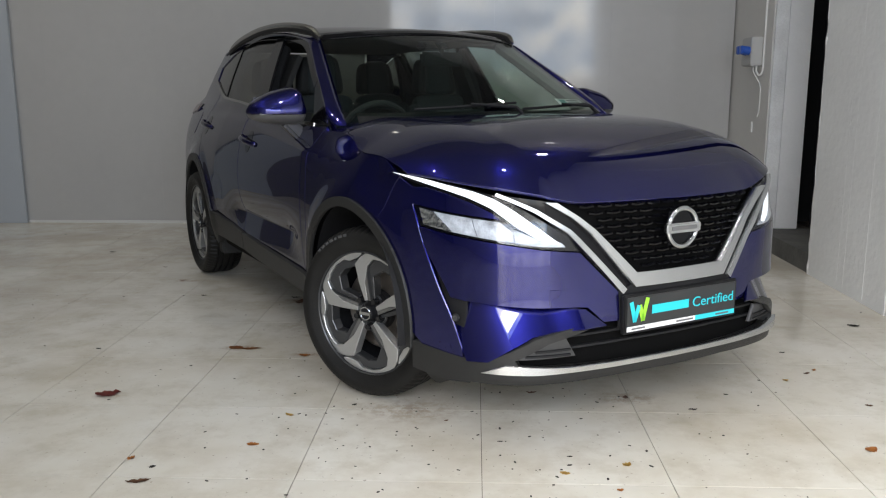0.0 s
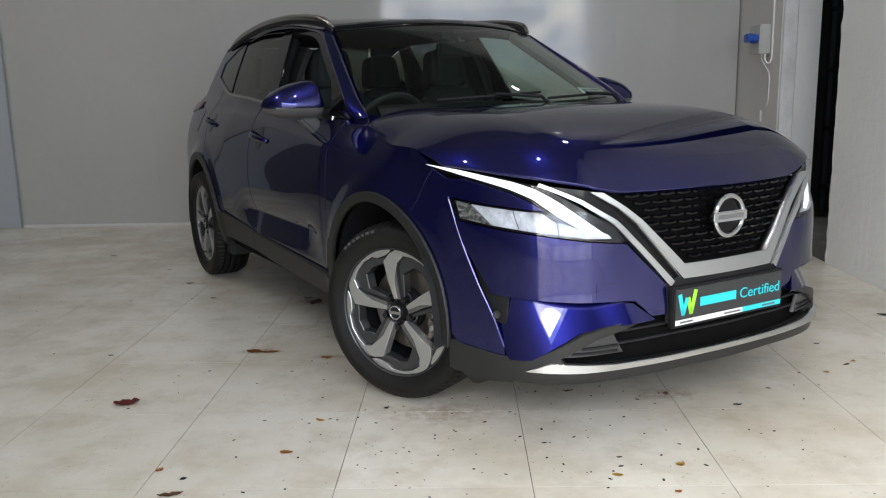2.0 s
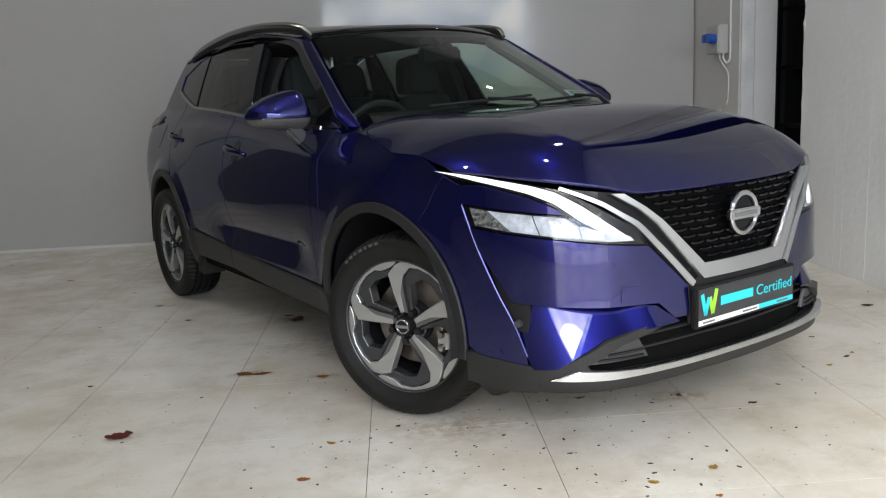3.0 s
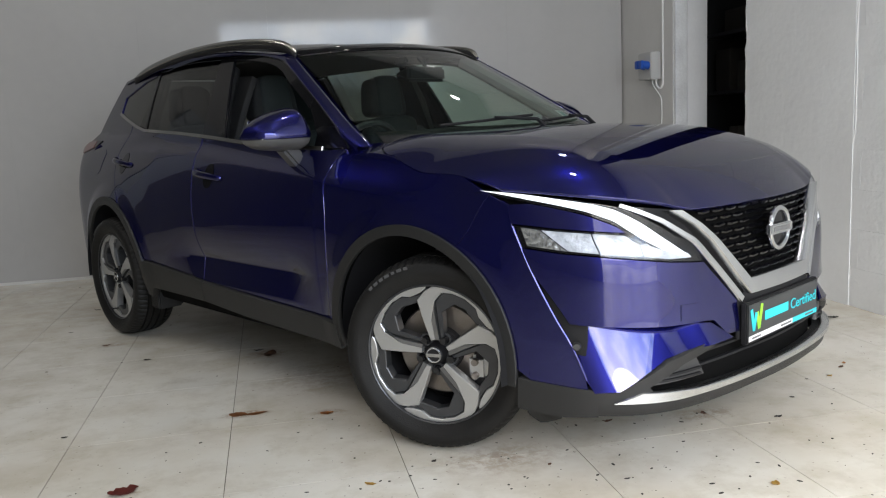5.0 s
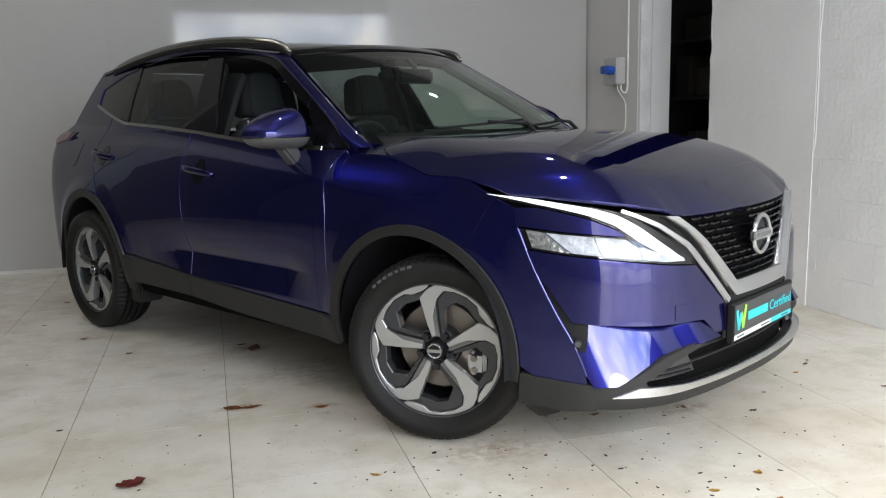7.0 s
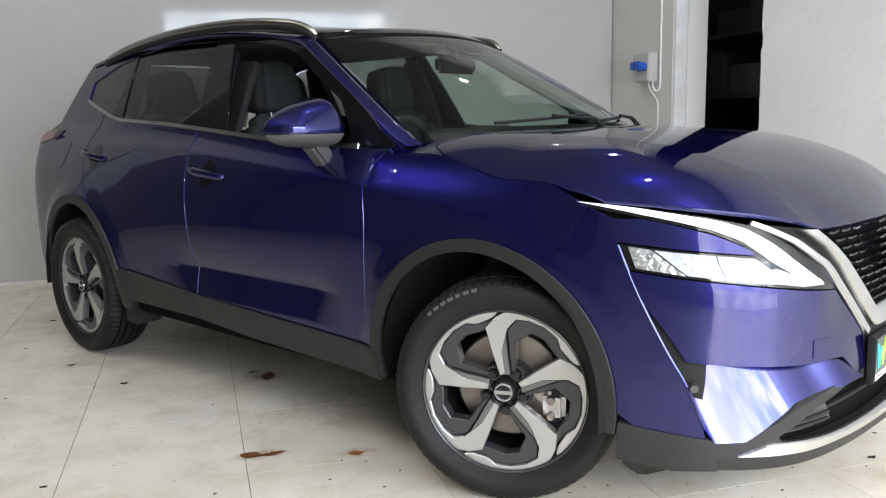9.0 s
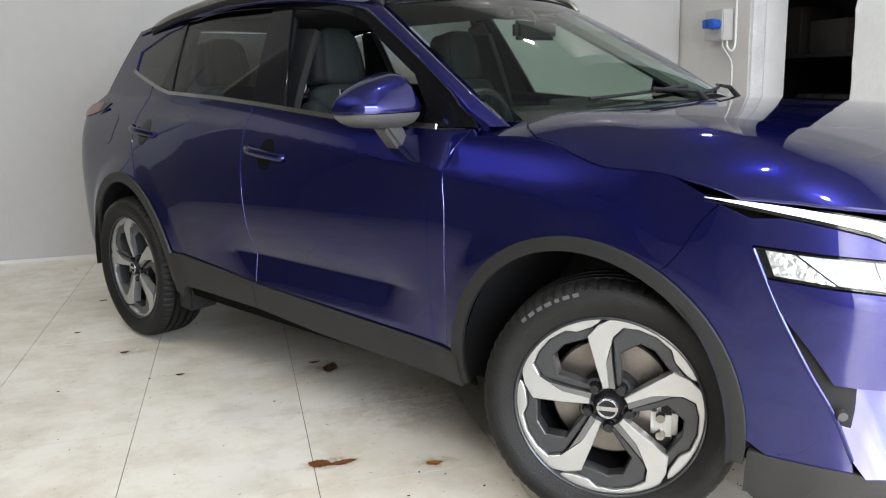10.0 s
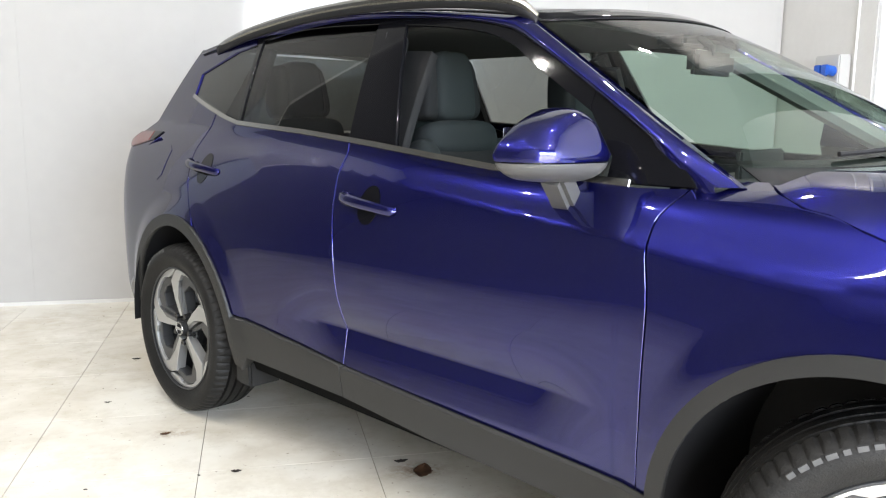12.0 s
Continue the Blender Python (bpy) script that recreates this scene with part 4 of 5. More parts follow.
def wheel(x, s, steer=0, spin=-2, disc=0.155, brake=STEEL):
    """A wheel: its brake drum as the base part, with tyre, rim, spokes and nuts."""
    m = pose(x, s * (0.767 if steer == 0 else 0.752), 0.339, 0, 0, (0 if s < 0 else 180) + steer) @ Matrix.Diagonal((1.05, 1, 1.05, 1))

    def lathe(profile, n=64):
        bm = bmesh.new()
        rings = [[bm.verts.new((r * math.sin(2 * math.pi * k / n), y, r * math.cos(2 * math.pi * k / n))) for k in range(n)] for r, y in profile]
        for a, b in zip(rings, rings[1:]):
            for k in range(n):
                bm.faces.new((a[k], a[(k + 1) % n], b[(k + 1) % n], b[k]))
        return bm

    hub = part("wheel", lathe([(0.001, -0.005), (disc - 0.005, -0.005), (disc, 0.0), (disc, 0.02), (0.06, 0.03), (0.001, 0.03)], 48), brake, car, "alloy wheel with a steel brake disc")
    hub.matrix_basis = m
    R = 0.3229
    prof = [(0.233, -0.093), (0.243, -0.101), (0.252, -0.104), (0.262, -0.111), (0.279, -0.116), (0.293, -0.114), (0.305, -0.107), (0.3135, -0.095), (0.319, -0.080)]
    for g in (-0.055, -0.02, 0.02, 0.055):
        prof += [(R, g - 0.006), (R - 0.012, g - 0.004), (R - 0.012, g + 0.004), (R, g + 0.006)]
    prof += [(0.319, 0.080), (0.305, 0.107), (0.279, 0.116), (0.25, 0.104), (0.233, 0.09)]
    tb = lathe(prof, 280)
    for v in tb.verts:
        k = round(math.atan2(v.co.x, v.co.z) / (2 * math.pi) * 280) % 4
        r = math.hypot(v.co.x, v.co.z)
        if k == 0 and r > 0.308 and abs(v.co.y) > 0.06:
            v.co.x *= 1 - 0.0045 / r
            v.co.z *= 1 - 0.0045 / r
    tyre = part("tyre", tb, RUBBER, hub, "black road tyre", 30)
    for k, wd in enumerate((0.8, 1.0, 0.9, 1.1, 0.7, 1.0, 0.9)):
        if "bar" not in PRINT:
            PRINT["bar"] = boxed_mesh(-0.0085, 0.0085, -0.1135, -0.108, 0.2895, 0.3035)
        ob = new("sidewall_bar", PRINT["bar"])
        ob.parent = tyre
        ob.matrix_basis = pose(0, 0, 0, 0, -43 + k * 4.7, 0) @ Matrix.Diagonal((wd, 1, 1, 1))
    part("rim_barrel", lathe([(0.234, -0.094), (0.230, -0.090), (0.222, -0.082), (0.216, -0.06), (0.205, 0.0), (0.205, 0.09)], 72), BLACK, hub, sharp=50)
    part("rim_lip", lathe([(0.2365, -0.0935), (0.2345, -0.0985), (0.2315, -0.0995), (0.2285, -0.0965)], 72), RIMGREY, hub, "dark rim lip")
    part("disc_hat", lathe([(0.001, -0.034), (0.070, -0.034), (0.076, -0.028), (0.078, -0.0045), (0.084, -0.0045)], 40), BLACK, hub, "dark hub of the brake disc")
    part("inner_barrel", lathe([(0.205, 0.088), (0.16, 0.09), (0.15, 0.05), (0.02, 0.05)], 40), VOID, hub)

    def polar(r, d):
        return (r * math.sin(radians(d)), r * math.cos(radians(d)))

    def plate_of(pts, y0, y1, bev):
        bm = bmesh.new()
        lo = [bm.verts.new((a, y0, b)) for a, b in pts]
        f = bm.faces.new(lo)
        r = bmesh.ops.extrude_face_region(bm, geom=[f])
        for v in r["geom"]:
            if isinstance(v, bmesh.types.BMVert):
                v.co.y = y1 + 0.10 * max(0, 0.12 - math.hypot(v.co.x, v.co.z))
        bmesh.ops.recalc_face_normals(bm, faces=bm.faces)
        if bev:
            es = [e for e in bm.edges if abs(e.verts[0].co.y - y0) > 0.002 and abs(e.verts[1].co.y - y0) > 0.002]
            bmesh.ops.bevel(bm, geom=es, offset=bev, segments=1, affect="EDGES")
        return bm

    RR = 0.2305

    def swirl(pts):
        return [polar(RR * r, d) for r, d in pts]

    spoke = swirl([(0.20, -14), (0.50, -14.5), (0.815, -14), (0.925, -4.5), (0.985, 2.5)] + [(1.0, d) for d in range(6, 68, 6)] + [(0.985, 69.5), (0.95, 68), (0.905, 63), (0.885, 52), (0.945, 45), (0.955, 33), (0.94, 21), (0.91, 11.5), (0.80, 6), (0.50, 0), (0.21, 6)])
    # strip along the spoke whose facet shade is put into its colour
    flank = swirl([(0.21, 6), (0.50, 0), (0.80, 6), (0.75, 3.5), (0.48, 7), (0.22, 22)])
    web = swirl([(0.21, 26), (0.48, 9), (0.755, 5), (0.905, 12), (0.935, 21), (0.95, 33), (0.94, 45), (0.88, 52), (0.895, 66), (0.86, 67.5), (0.79, 63), (0.775, 52), (0.81, 38), (0.79, 26), (0.62, 14), (0.44, 20), (0.27, 32)])
    for k in range(5):
        turn = pose(0, 0, 0, 0, 72 * k + spin, 0)
        for nm, pts, y0, y1, mt, bev in (("spoke", spoke, -0.05, -0.089, SILVER, 0.002), ("spoke_flank", flank, -0.05, -0.0885, RIMSHADE, 0), ("spoke_web", web, -0.035, -0.079, RIMGREY, 0.003)):
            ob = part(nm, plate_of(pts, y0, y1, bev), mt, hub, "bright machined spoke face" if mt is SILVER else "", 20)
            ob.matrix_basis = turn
        bm = bmesh.new()
        bmesh.ops.create_cone(bm, cap_ends=True, segments=12, radius1=0.0138, radius2=0.0105, depth=0.034, matrix=turn @ Matrix.Translation((polar(0.055, 36)[0], -0.070, polar(0.055, 36)[1])) @ pose(0, 0, 0, 90, 0, 0))
        part("wheel_nut", bm, NUT, hub)
        cup = tube([(polar(0.055, 36)[0] + 0.0185 * math.sin(a), -0.060, polar(0.055, 36)[1] + 0.0185 * math.cos(a)) for a in np.linspace(0, 2 * math.pi, 17)[:-1]], 0.0045, 6, closed=True)
        part("nut_cup", cup, RIMGREY, hub).matrix_basis = turn
    bm = lathe([(0.001, -0.092), (0.026, -0.094), (0.030, -0.090), (0.031, -0.074), (0.040, -0.058), (0.074, -0.050), (0.074, -0.03)], 32)
    part("hub_cap", bm, BLACK, hub)
    bm = tube([(0.0235 * math.sin(a), -0.0945, 0.0235 * math.cos(a)) for a in np.linspace(0, 2 * math.pi, 25)], 0.0033, 6)
    box(bm, -0.026, 0.026, -0.098, -0.090, -0.0055, 0.0055)
    part("cap_badge", bm, CHROME, hub, "small chrome ring on the cap")
    if steer:
        caliper = part("brake_caliper", boxed(0.100, 0.165, -0.040, 0.03, -0.095, -0.01, bevel=0.014), SILVER, hub, "bare metal brake caliper")
        part("caliper_bracket", boxed(0.115, 0.160, -0.030, 0.03, -0.125, 0.075, bevel=0.01), BLACK, caliper)
        for bz in (-0.075, -0.03):
            bm = bmesh.new()
            bmesh.ops.create_cone(bm, cap_ends=True, segments=10, radius1=0.013, radius2=0.011, depth=0.02, matrix=Matrix.Translation((0.125, -0.046, bz)) @ pose(0, 0, 0, 90, 0, 0))
            part("caliper_bolt", bm, STEEL, caliper)
        part("guide_pin", boxed(0.118, 0.148, -0.045, 0.0, 0.052, 0.082, bevel=0.008), SILVER, caliper)
    return hub


for s in (-1, 1):
    wheel(-0.035, s, 26)
    # rear discs take the dark nut steel: shade inside the wheel as colour
    wheel(-BASE, s, 0, -6, 0.125, NUT)

# wheel wells and floor pan
for cx, cz, cr in ((FC, FZ, 0.408), (RC, WZ, 0.425)):
    for s in (-1, 1):
        bm = bmesh.new()
        rings = [[bm.verts.new((a, s * y, b)) for a, b in [(cx - cr, 0.30)] + arc(cx, cz, cr, 180, 0, 24) + [(cx + cr, 0.30)]] for y in (0.86, 0.45)]
        for k in range(len(rings[0]) - 1):
            bm.faces.new((rings[0][k], rings[0][k + 1], rings[1][k + 1], rings[1][k]))
        bm.faces.new(rings[1])
        part("wheel_well", bm, BLACK, car, "black wheel-well liner")
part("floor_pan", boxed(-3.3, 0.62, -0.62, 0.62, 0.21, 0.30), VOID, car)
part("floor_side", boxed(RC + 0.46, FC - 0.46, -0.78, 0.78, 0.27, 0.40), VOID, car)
both("air_deflector", [(0.352, 0.25), (0.50, 0.25), (0.475, 0.185), (0.40, 0.150), (0.360, 0.185)], side, RIGHTWARD, CLAD, car, "plastic flap ahead of the wheel", depth=0.02, out=-0.05, step=0.02)
for s in (-1, 1):
    part("mud_flap", boxed(RC + 0.36, RC + 0.46, s * 0.76 - 0.07, s * 0.76 + 0.07, 0.20, 0.30, bevel=0.01), CLAD, car)


def mirror(s):
    """Wedge-shaped cap over a flat-bottomed lower shell, on a square stalk; x ahead, s * y outward."""
    bm = bmesh.new()
    n, m = 28, 24
    rings = []
    for j in range(m + 1):
        u = -1 + 2 * j / m
        end = max(0.0, 1 - abs(u) ** (3.0 if u > 0 else 7.0)) ** 0.5
        top = (0.084 - 0.036 * u - 0.012 * u * u) * (0.25 + 0.75 * end) if abs(u) < 1 else 0.0
        low = -0.064 + 0.010 * u
        depth = (0.112 - 0.030 * u) * (0.15 + 0.85 * end)
        row = []
        for i in range(n):
            a = 2 * math.pi * i / n
            c, q = math.cos(a), math.sin(a)
            x = depth * abs(c) ** 0.72 if c > 0 else -0.036 * abs(c) ** 0.4
            z = top * abs(q) ** 0.68 if q > 0 else (low * (0.3 + 0.7 * end)) * abs(q) ** 0.55
            if c > 0:
                x -= 0.25 * max(0, z) * c + 0.35 * max(0, -z - 0.01)
                x += 0.010 * c * (1 - step01(z, 0.018, 0.026)) * min(1, end * 1.5)
            row.append(bm.verts.new((x, s * 0.118 * u, z)))
        rings.append(row)
    for a, b in zip(rings, rings[1:]):
        for i in range(n):
            bm.faces.new((a[i], a[(i + 1) % n], b[(i + 1) % n], b[i]))
    bm.faces.new(rings[0])
    bm.faces.new(rings[-1])
    bmesh.ops.recalc_face_normals(bm, faces=bm.faces)
    cap = bm.copy()
    bmesh.ops.bisect_plane(cap, geom=cap.verts[:] + cap.edges[:] + cap.faces[:], plane_co=(0, 0, -0.016), plane_no=(0, 0, -1), clear_outer=True)
    low = bm
    bmesh.ops.bisect_plane(low, geom=low.verts[:] + low.edges[:] + low.faces[:], plane_co=(0, 0, -0.019), plane_no=(0, 0, 1), clear_outer=True)
    ob = part("door_mirror", cap, PAINT, car, "blue door mirror with a grey lower shell", 50)
    ob.matrix_basis = pose(-0.798, s * 0.915, 1.108, 0, 0, s * -8)
    part("mirror_shell", low, MIRRORGREY, ob, "dark grey lower shell", 50)
    part("mirror_seam", boxed(-0.030, 0.055, -0.095, 0.095, -0.024, -0.012), BLACK, ob)
    st = boxed(-0.034, 0.034, -0.030, 0.030, -0.060, 0.06, bevel=0.012)
    bmesh.ops.transform(st, matrix=Matrix.Translation((0.016, -s * 0.085, -0.080)) @ pose(0, 0, 0, s * -48, 8, 0), verts=st.verts)
    part("mirror_stalk", st, MIRRORGREY, ob, "grey mirror stalk", 40)
    part("mirror_indicator", boxed(0.030, 0.074, s * 0.07 - 0.03, s * 0.07 + 0.03, -0.0185, -0.0145, bevel=0.001), CHROME, ob, "slim clear indicator strip")
    part("mirror_glass", boxed(-0.0395, -0.0375, -0.075, 0.075, -0.042, 0.055, bevel=0.0008), CHROME, ob)


for s in (-1, 1):
    mirror(s)


def handle(door, x, z, s):
    y = half(x, z)
    pts = [(x + 0.115, -0.002, z - 0.010), (x + 0.10, 0.014, z - 0.009), (x + 0.04, 0.025, z - 0.002), (x - 0.04, 0.025, z + 0.004), (x - 0.10, 0.014, z + 0.008), (x - 0.115, -0.002, z + 0.009)]
    bm = tube([(a, s * (y + b), c) for a, b, c in curve(pts, 5)], lambda t: 0.0095 + 0.0075 * t, 10)
    for v in bm.verts:
        v.co.z += 0.20 * (v.co.z - z)
    part("door_handle", bm, PAINT, door, "blue pull handle")
    # flat black oval on the door in place of the cup's shaded hollow
    o = [(x + 0.046 * math.cos(a), z - 0.004 + 0.056 * math.sin(a)) for a in np.linspace(0, 2 * math.pi, 20)[:-1]]
    panel("handle_cup_shade", o, side, RIGHTWARD, BLACK_GLOSS, door, "flat black disc for the shade in the handle cup", out=0.0015, depth=0.001, step=0.03, left=s > 0)


for k, s in ((0, -1), (1, 1)):
    handle(DOORS[k], -1.475, 0.933, s)
    handle(RDOORS[k], -2.50, 0.985, s)

# ---------------------------------------------------------------- inside the car
part("dashboard", box(boxed(-0.90, -0.36, -0.70, 0.70, 0.80, 1.02, bevel=0.05), -1.1, -0.4, -0.12, 0.12, 0.45, 0.80, bevel=0.03), TRIM, car, "dark dashboard")
part("dash_screen", boxed(-0.72, -0.70, -0.13, 0.15, 1.0, 1.10, bevel=0.006), TRIM, car, "upright central screen")
sw = part("steering_wheel", tube([(0, 0.185 * math.sin(a), 0.185 * math.cos(a)) for a in np.linspace(0, 2 * math.pi, 41)], 0.015, 8), TRIM, car, "black steering wheel")
sw.matrix_basis = pose(-0.90, -0.37, 0.965, 0, 24, 0)
part("wheel_boss", box(boxed(-0.02, 0.04, -0.07, 0.07, -0.06, 0.05, bevel=0.015), -0.012, 0.012, -0.18, 0.18, -0.02, 0.015, bevel=0.004), TRIM, sw)


def pad(name, sx, sy, sz, m, mat, parent, label="", p=0.45, taper=0.0):
    """A rounded cushion with half sizes sx, sy, sz."""
    bm = bmesh.new()
    bmesh.ops.create_uvsphere(bm, u_segments=24, v_segments=14, radius=1)
    for v in bm.verts:
        x, y, z = (math.copysign(abs(q) ** p, q) for q in v.co)
        v.co = (x * sx, y * sy * (1 - taper * (z + 1) / 2), z * sz)
    ob = part(name, bm, mat, parent, label, 60)
    ob.matrix_basis = m
    return ob


def seat(y, rear=False):
    x = -1.42 if not rear else -2.28
    lean = pose(x - 0.06, y, 0.60, 0, -14, 0)
    head = pose(x - 0.205, y, 1.165, 0, -8, 0)
    base = pad("seat", 0.29, 0.25, 0.09, pose(x + 0.17, y, 0.57), SEATDARK, car, "black and grey cloth seat")
    inv = base.matrix_basis.inverted()
    pad("backrest", 0.075, 0.22, 0.28, inv @ lean @ pose(0, 0, 0.28), SEATDARK, base, "", 0.5, 0.25)
    pad("headrest", 0.055, 0.092, 0.115, inv @ head @ pose(0.012, 0, 0.115), SEAT, base, "grey padded headrest", 0.4, 0.12)
    for s in (-1, 1):
        pad("bolster", 0.07, 0.055, 0.26, inv @ lean @ pose(0.03, s * 0.20, 0.26, s * 7), SEAT, base, "grey side bolster", 0.6)
        pad("headrest_side", 0.058, 0.040, 0.105, inv @ head @ pose(-0.010, s * 0.084, 0.112, s * 8), SEATDARK, base, "black headrest side", 0.5)
    pad("backrest_yoke", 0.06, 0.17, 0.06, inv @ lean @ pose(0.025, 0, 0.52), SEAT, base, "grey upper backrest", 0.6)


for y in (-0.37, 0.37):
    seat(y)
    seat(y, True)
for s in (-1, 1):
    part("door_trim", boxed(-1.55, -0.60, s * 0.74 - 0.02, s * 0.74 + 0.02, 0.45, 1.03, bevel=0.02), TRIM, car)
    part("rear_door_trim", boxed(-2.5, -1.62, s * 0.74 - 0.02, s * 0.74 + 0.02, 0.45, 1.06, bevel=0.02), TRIM, car)
    part("centre_pillar", tube([(-1.62, s * 0.70, 1.0), (-1.645, s * 0.64, 1.25), (-1.68, s * 0.555, 1.43)], 0.042, 10), SEATDARK, car)
    panel("centre_pillar_trim", [(-1.54, 1.0), (-1.55, 1.43), (-1.74, 1.44), (-1.72, 1.0)], side, RIGHTWARD, SEATDARK, car, "black trim of the centre pillar", step=0.06, depth=0.03, out=-0.095, left=s > 0)
    panel("rear_pillar_trim", [(-2.385, 1.05), (-2.385, 1.16), (-2.425, 1.455), (-2.50, 1.455), (-2.56, 1.30), (-2.60, 1.21), (-2.64, 1.05)], side, RIGHTWARD, SEATDARK, car, "black trim of the rear pillar", step=0.04, depth=0.03, out=-0.035, left=s > 0)
part("boot_cover", boxed(-3.25, -2.4, -0.66, 0.66, 0.95, 1.0), TRIM, car)
part("headliner", boxed(-2.7, -1.12, -0.54, 0.54, 1.452, 1.465, bevel=0.005), HEADLINER, car, "grey cloth headliner")
part("pillar_trim", tube([screen(0.955, k / 12) + Vector((-0.048, -0.004, -0.030)) for k in range(13)], 0.036, 8), PILLARTRIM, car, "pale grey pillar trim")
im = part("rear_view_mirror", boxed(-0.90, -0.86, -0.12, 0.12, 1.315, 1.385, bevel=0.014), BLACK, car, "black interior mirror")
part("mirror_stem", tube([(-0.88, 0, 1.37), (-0.88, 0, 1.40), (-0.92, 0, 1.43)], 0.012, 8), BLACK, im)
part("sensor_box", boxed(-1.03, -0.93, -0.07, 0.07, 1.40, 1.435, bevel=0.01), BLACK, im)


def on_screen(a, v, lift):
    e = 1e-3
    n = (screen(a + e, v) - screen(a - e, v)).cross(screen(a, v + e) - screen(a, v - e)).normalized()
    return screen(a, v) + n * lift * (1 if n.z > 0 else -1)


def decal(name, a0, a1, v0, v1, mat, lift, parent, label=""):
    return sheet(name, lambda a, v: on_screen(a0 + (a1 - a0) * (a + 1) / 2, v0 + (v1 - v0) * v, lift), 6, 4, mat, parent, label, 0.0008)


sticker = decal("screen_sticker", 0.52, 0.86, 0.085, 0.165, WHITE, -0.006, car, "white printed paper inside the windscreen")
decal("sticker_print", 0.55, 0.62, 0.10, 0.15, material("teal_print", (0.1, 0.35, 0.33), 0.6), -0.0045, sticker)
for k in range(3):
    decal("sticker_line", 0.65, 0.82, 0.102 + 0.02 * k, 0.110 + 0.02 * k, GREY, -0.0045, sticker)
for a0, a1, v0, v1 in ((-0.62, 0.06, 0.035, 0.085), (0.08, 0.80, 0.03, 0.075)):
    wp = part("wiper", tube([on_screen(a0 + (a1 - a0) * k / 10, v0 + (v1 - v0) * k / 10, 0.014) for k in range(11)], 0.006, 6), BLACK, car, "black windscreen wiper")
    part("wiper_arm", tube([on_screen(a1, -0.06, 0.012), on_screen(a1 - 0.05, 0.02, 0.03), on_screen((a0 + a1) / 2, (v0 + v1) / 2 - 0.005, 0.028)], lambda t: 0.011 - 0.005 * t, 6), BLACK, wp)

# ---------------------------------------------------------------- fittings on the wall
box_ob = part("socket_box", boxed(2.50, 2.592, 6.68, 6.92, 1.385, 1.605, bevel=0.008), material("grey_box", (0.45, 0.45, 0.44), 0.5), None)
tagged(box_ob, "grey electric socket box with blue plugs on the wall", "socket box")
for dy in (0.05, 0.12):
    bm = bmesh.new()
    bmesh.ops.create_cone(bm, cap_ends=True, segments=20, radius1=0.034, radius2=0.030, depth=0.06, matrix=pose(2.472, 6.68 + dy, 1.505, 0, -78, 0))
    sk = part("plug_socket", bm, BLUEP, box_ob, "round blue industrial socket")
    part("socket_lid", boxed(2.425, 2.445, 6.65 + dy, 6.71 + dy, 1.475, 1.54, bevel=0.006), BLUEP, sk)
for k, pts in enumerate(([(2.555, 6.70, 1.392), (2.55, 6.69, 1.345), (2.565, 6.665, 1.312), (2.583, 6.645, 1.345), (2.584, 6.642, 1.5), (2.584, 6.642, 2.2), (2.584, 6.642, 4.9)],
                         [(2.545, 6.74, 1.392), (2.54, 6.73, 1.345), (2.56, 6.705, 1.295), (2.584, 6.68, 1.235), (2.586, 6.67, 1.155), (2.586, 6.675, 1.035), (2.586, 6.70, 0.99)])):
    cb = part("cable", tube(curve(pts, 6), 0.008 if k == 0 else 0.005, 8), PVC, None)
    tagged(cb, "white cable running down from the socket box" if k else "white cable clipped to the wall beside the socket box", "cable")
sw2 = tagged(part("wall_plate", boxed(2.579, 2.589, 6.80, 6.84, 0.86, 0.95, bevel=0.004), PVC, None), "small white plate on the grey wall", "wall plate")

# shelves and boxes in the unlit store
rack = tagged(new("storage_rack"), "dark metal storage rack in the unlit store", "rack")
RACKM = material("rack_steel", (0.07, 0.07, 0.08), 0.5, 0.5)
for z in (0.25, 0.75, 1.25, 1.75, 2.25):
    part("rack_shelf", boxed(3.35, 3.85, 5.2, 7.4, z, z + 0.03), RACKM, rack)
for y in (5.2, 6.3, 7.38):
    part("rack_post", boxed(3.35, 3.39, y, y + 0.04, -0.006, 2.6), RACKM, rack)
rng = random.Random(4)
for z in (0.28, 0.78, 1.28, 1.78):
    y = 5.3
    while y < 7.1:
        w, h = rng.uniform(0.15, 0.4), rng.uniform(0.12, 0.36)
        # box colours darkened to stand in for the store's missing light
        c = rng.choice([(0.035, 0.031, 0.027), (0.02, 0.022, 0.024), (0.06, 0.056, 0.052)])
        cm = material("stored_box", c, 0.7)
        tagged(part("stored_box", boxed(3.42, 3.75, y, y + w, z + 0.002, z + h, bevel=0.008), cm, None), "box on a shelf in the store, colour darkened for the lack of light", "box", "stored boxes")
        y += w + rng.uniform(0.03, 0.2)

# plaster coat with paint runs, filled crack and ragged edge of the block wall
COAT = material("painted_plaster", (0.78, 0.79, 0.785), 0.55, 0, 0, 0.4, grain=((0.70, 0.705, 0.70), 2.0, 0.7), bump=(22, 0.35))
part("plaster_coat", boxed(RIGHT - 0.004, RIGHT + 0.003, 4.365, 5.392, 0.0, 4.98), COAT, wall_right, "smooth painted plaster with runs")
rng = random.Random(21)
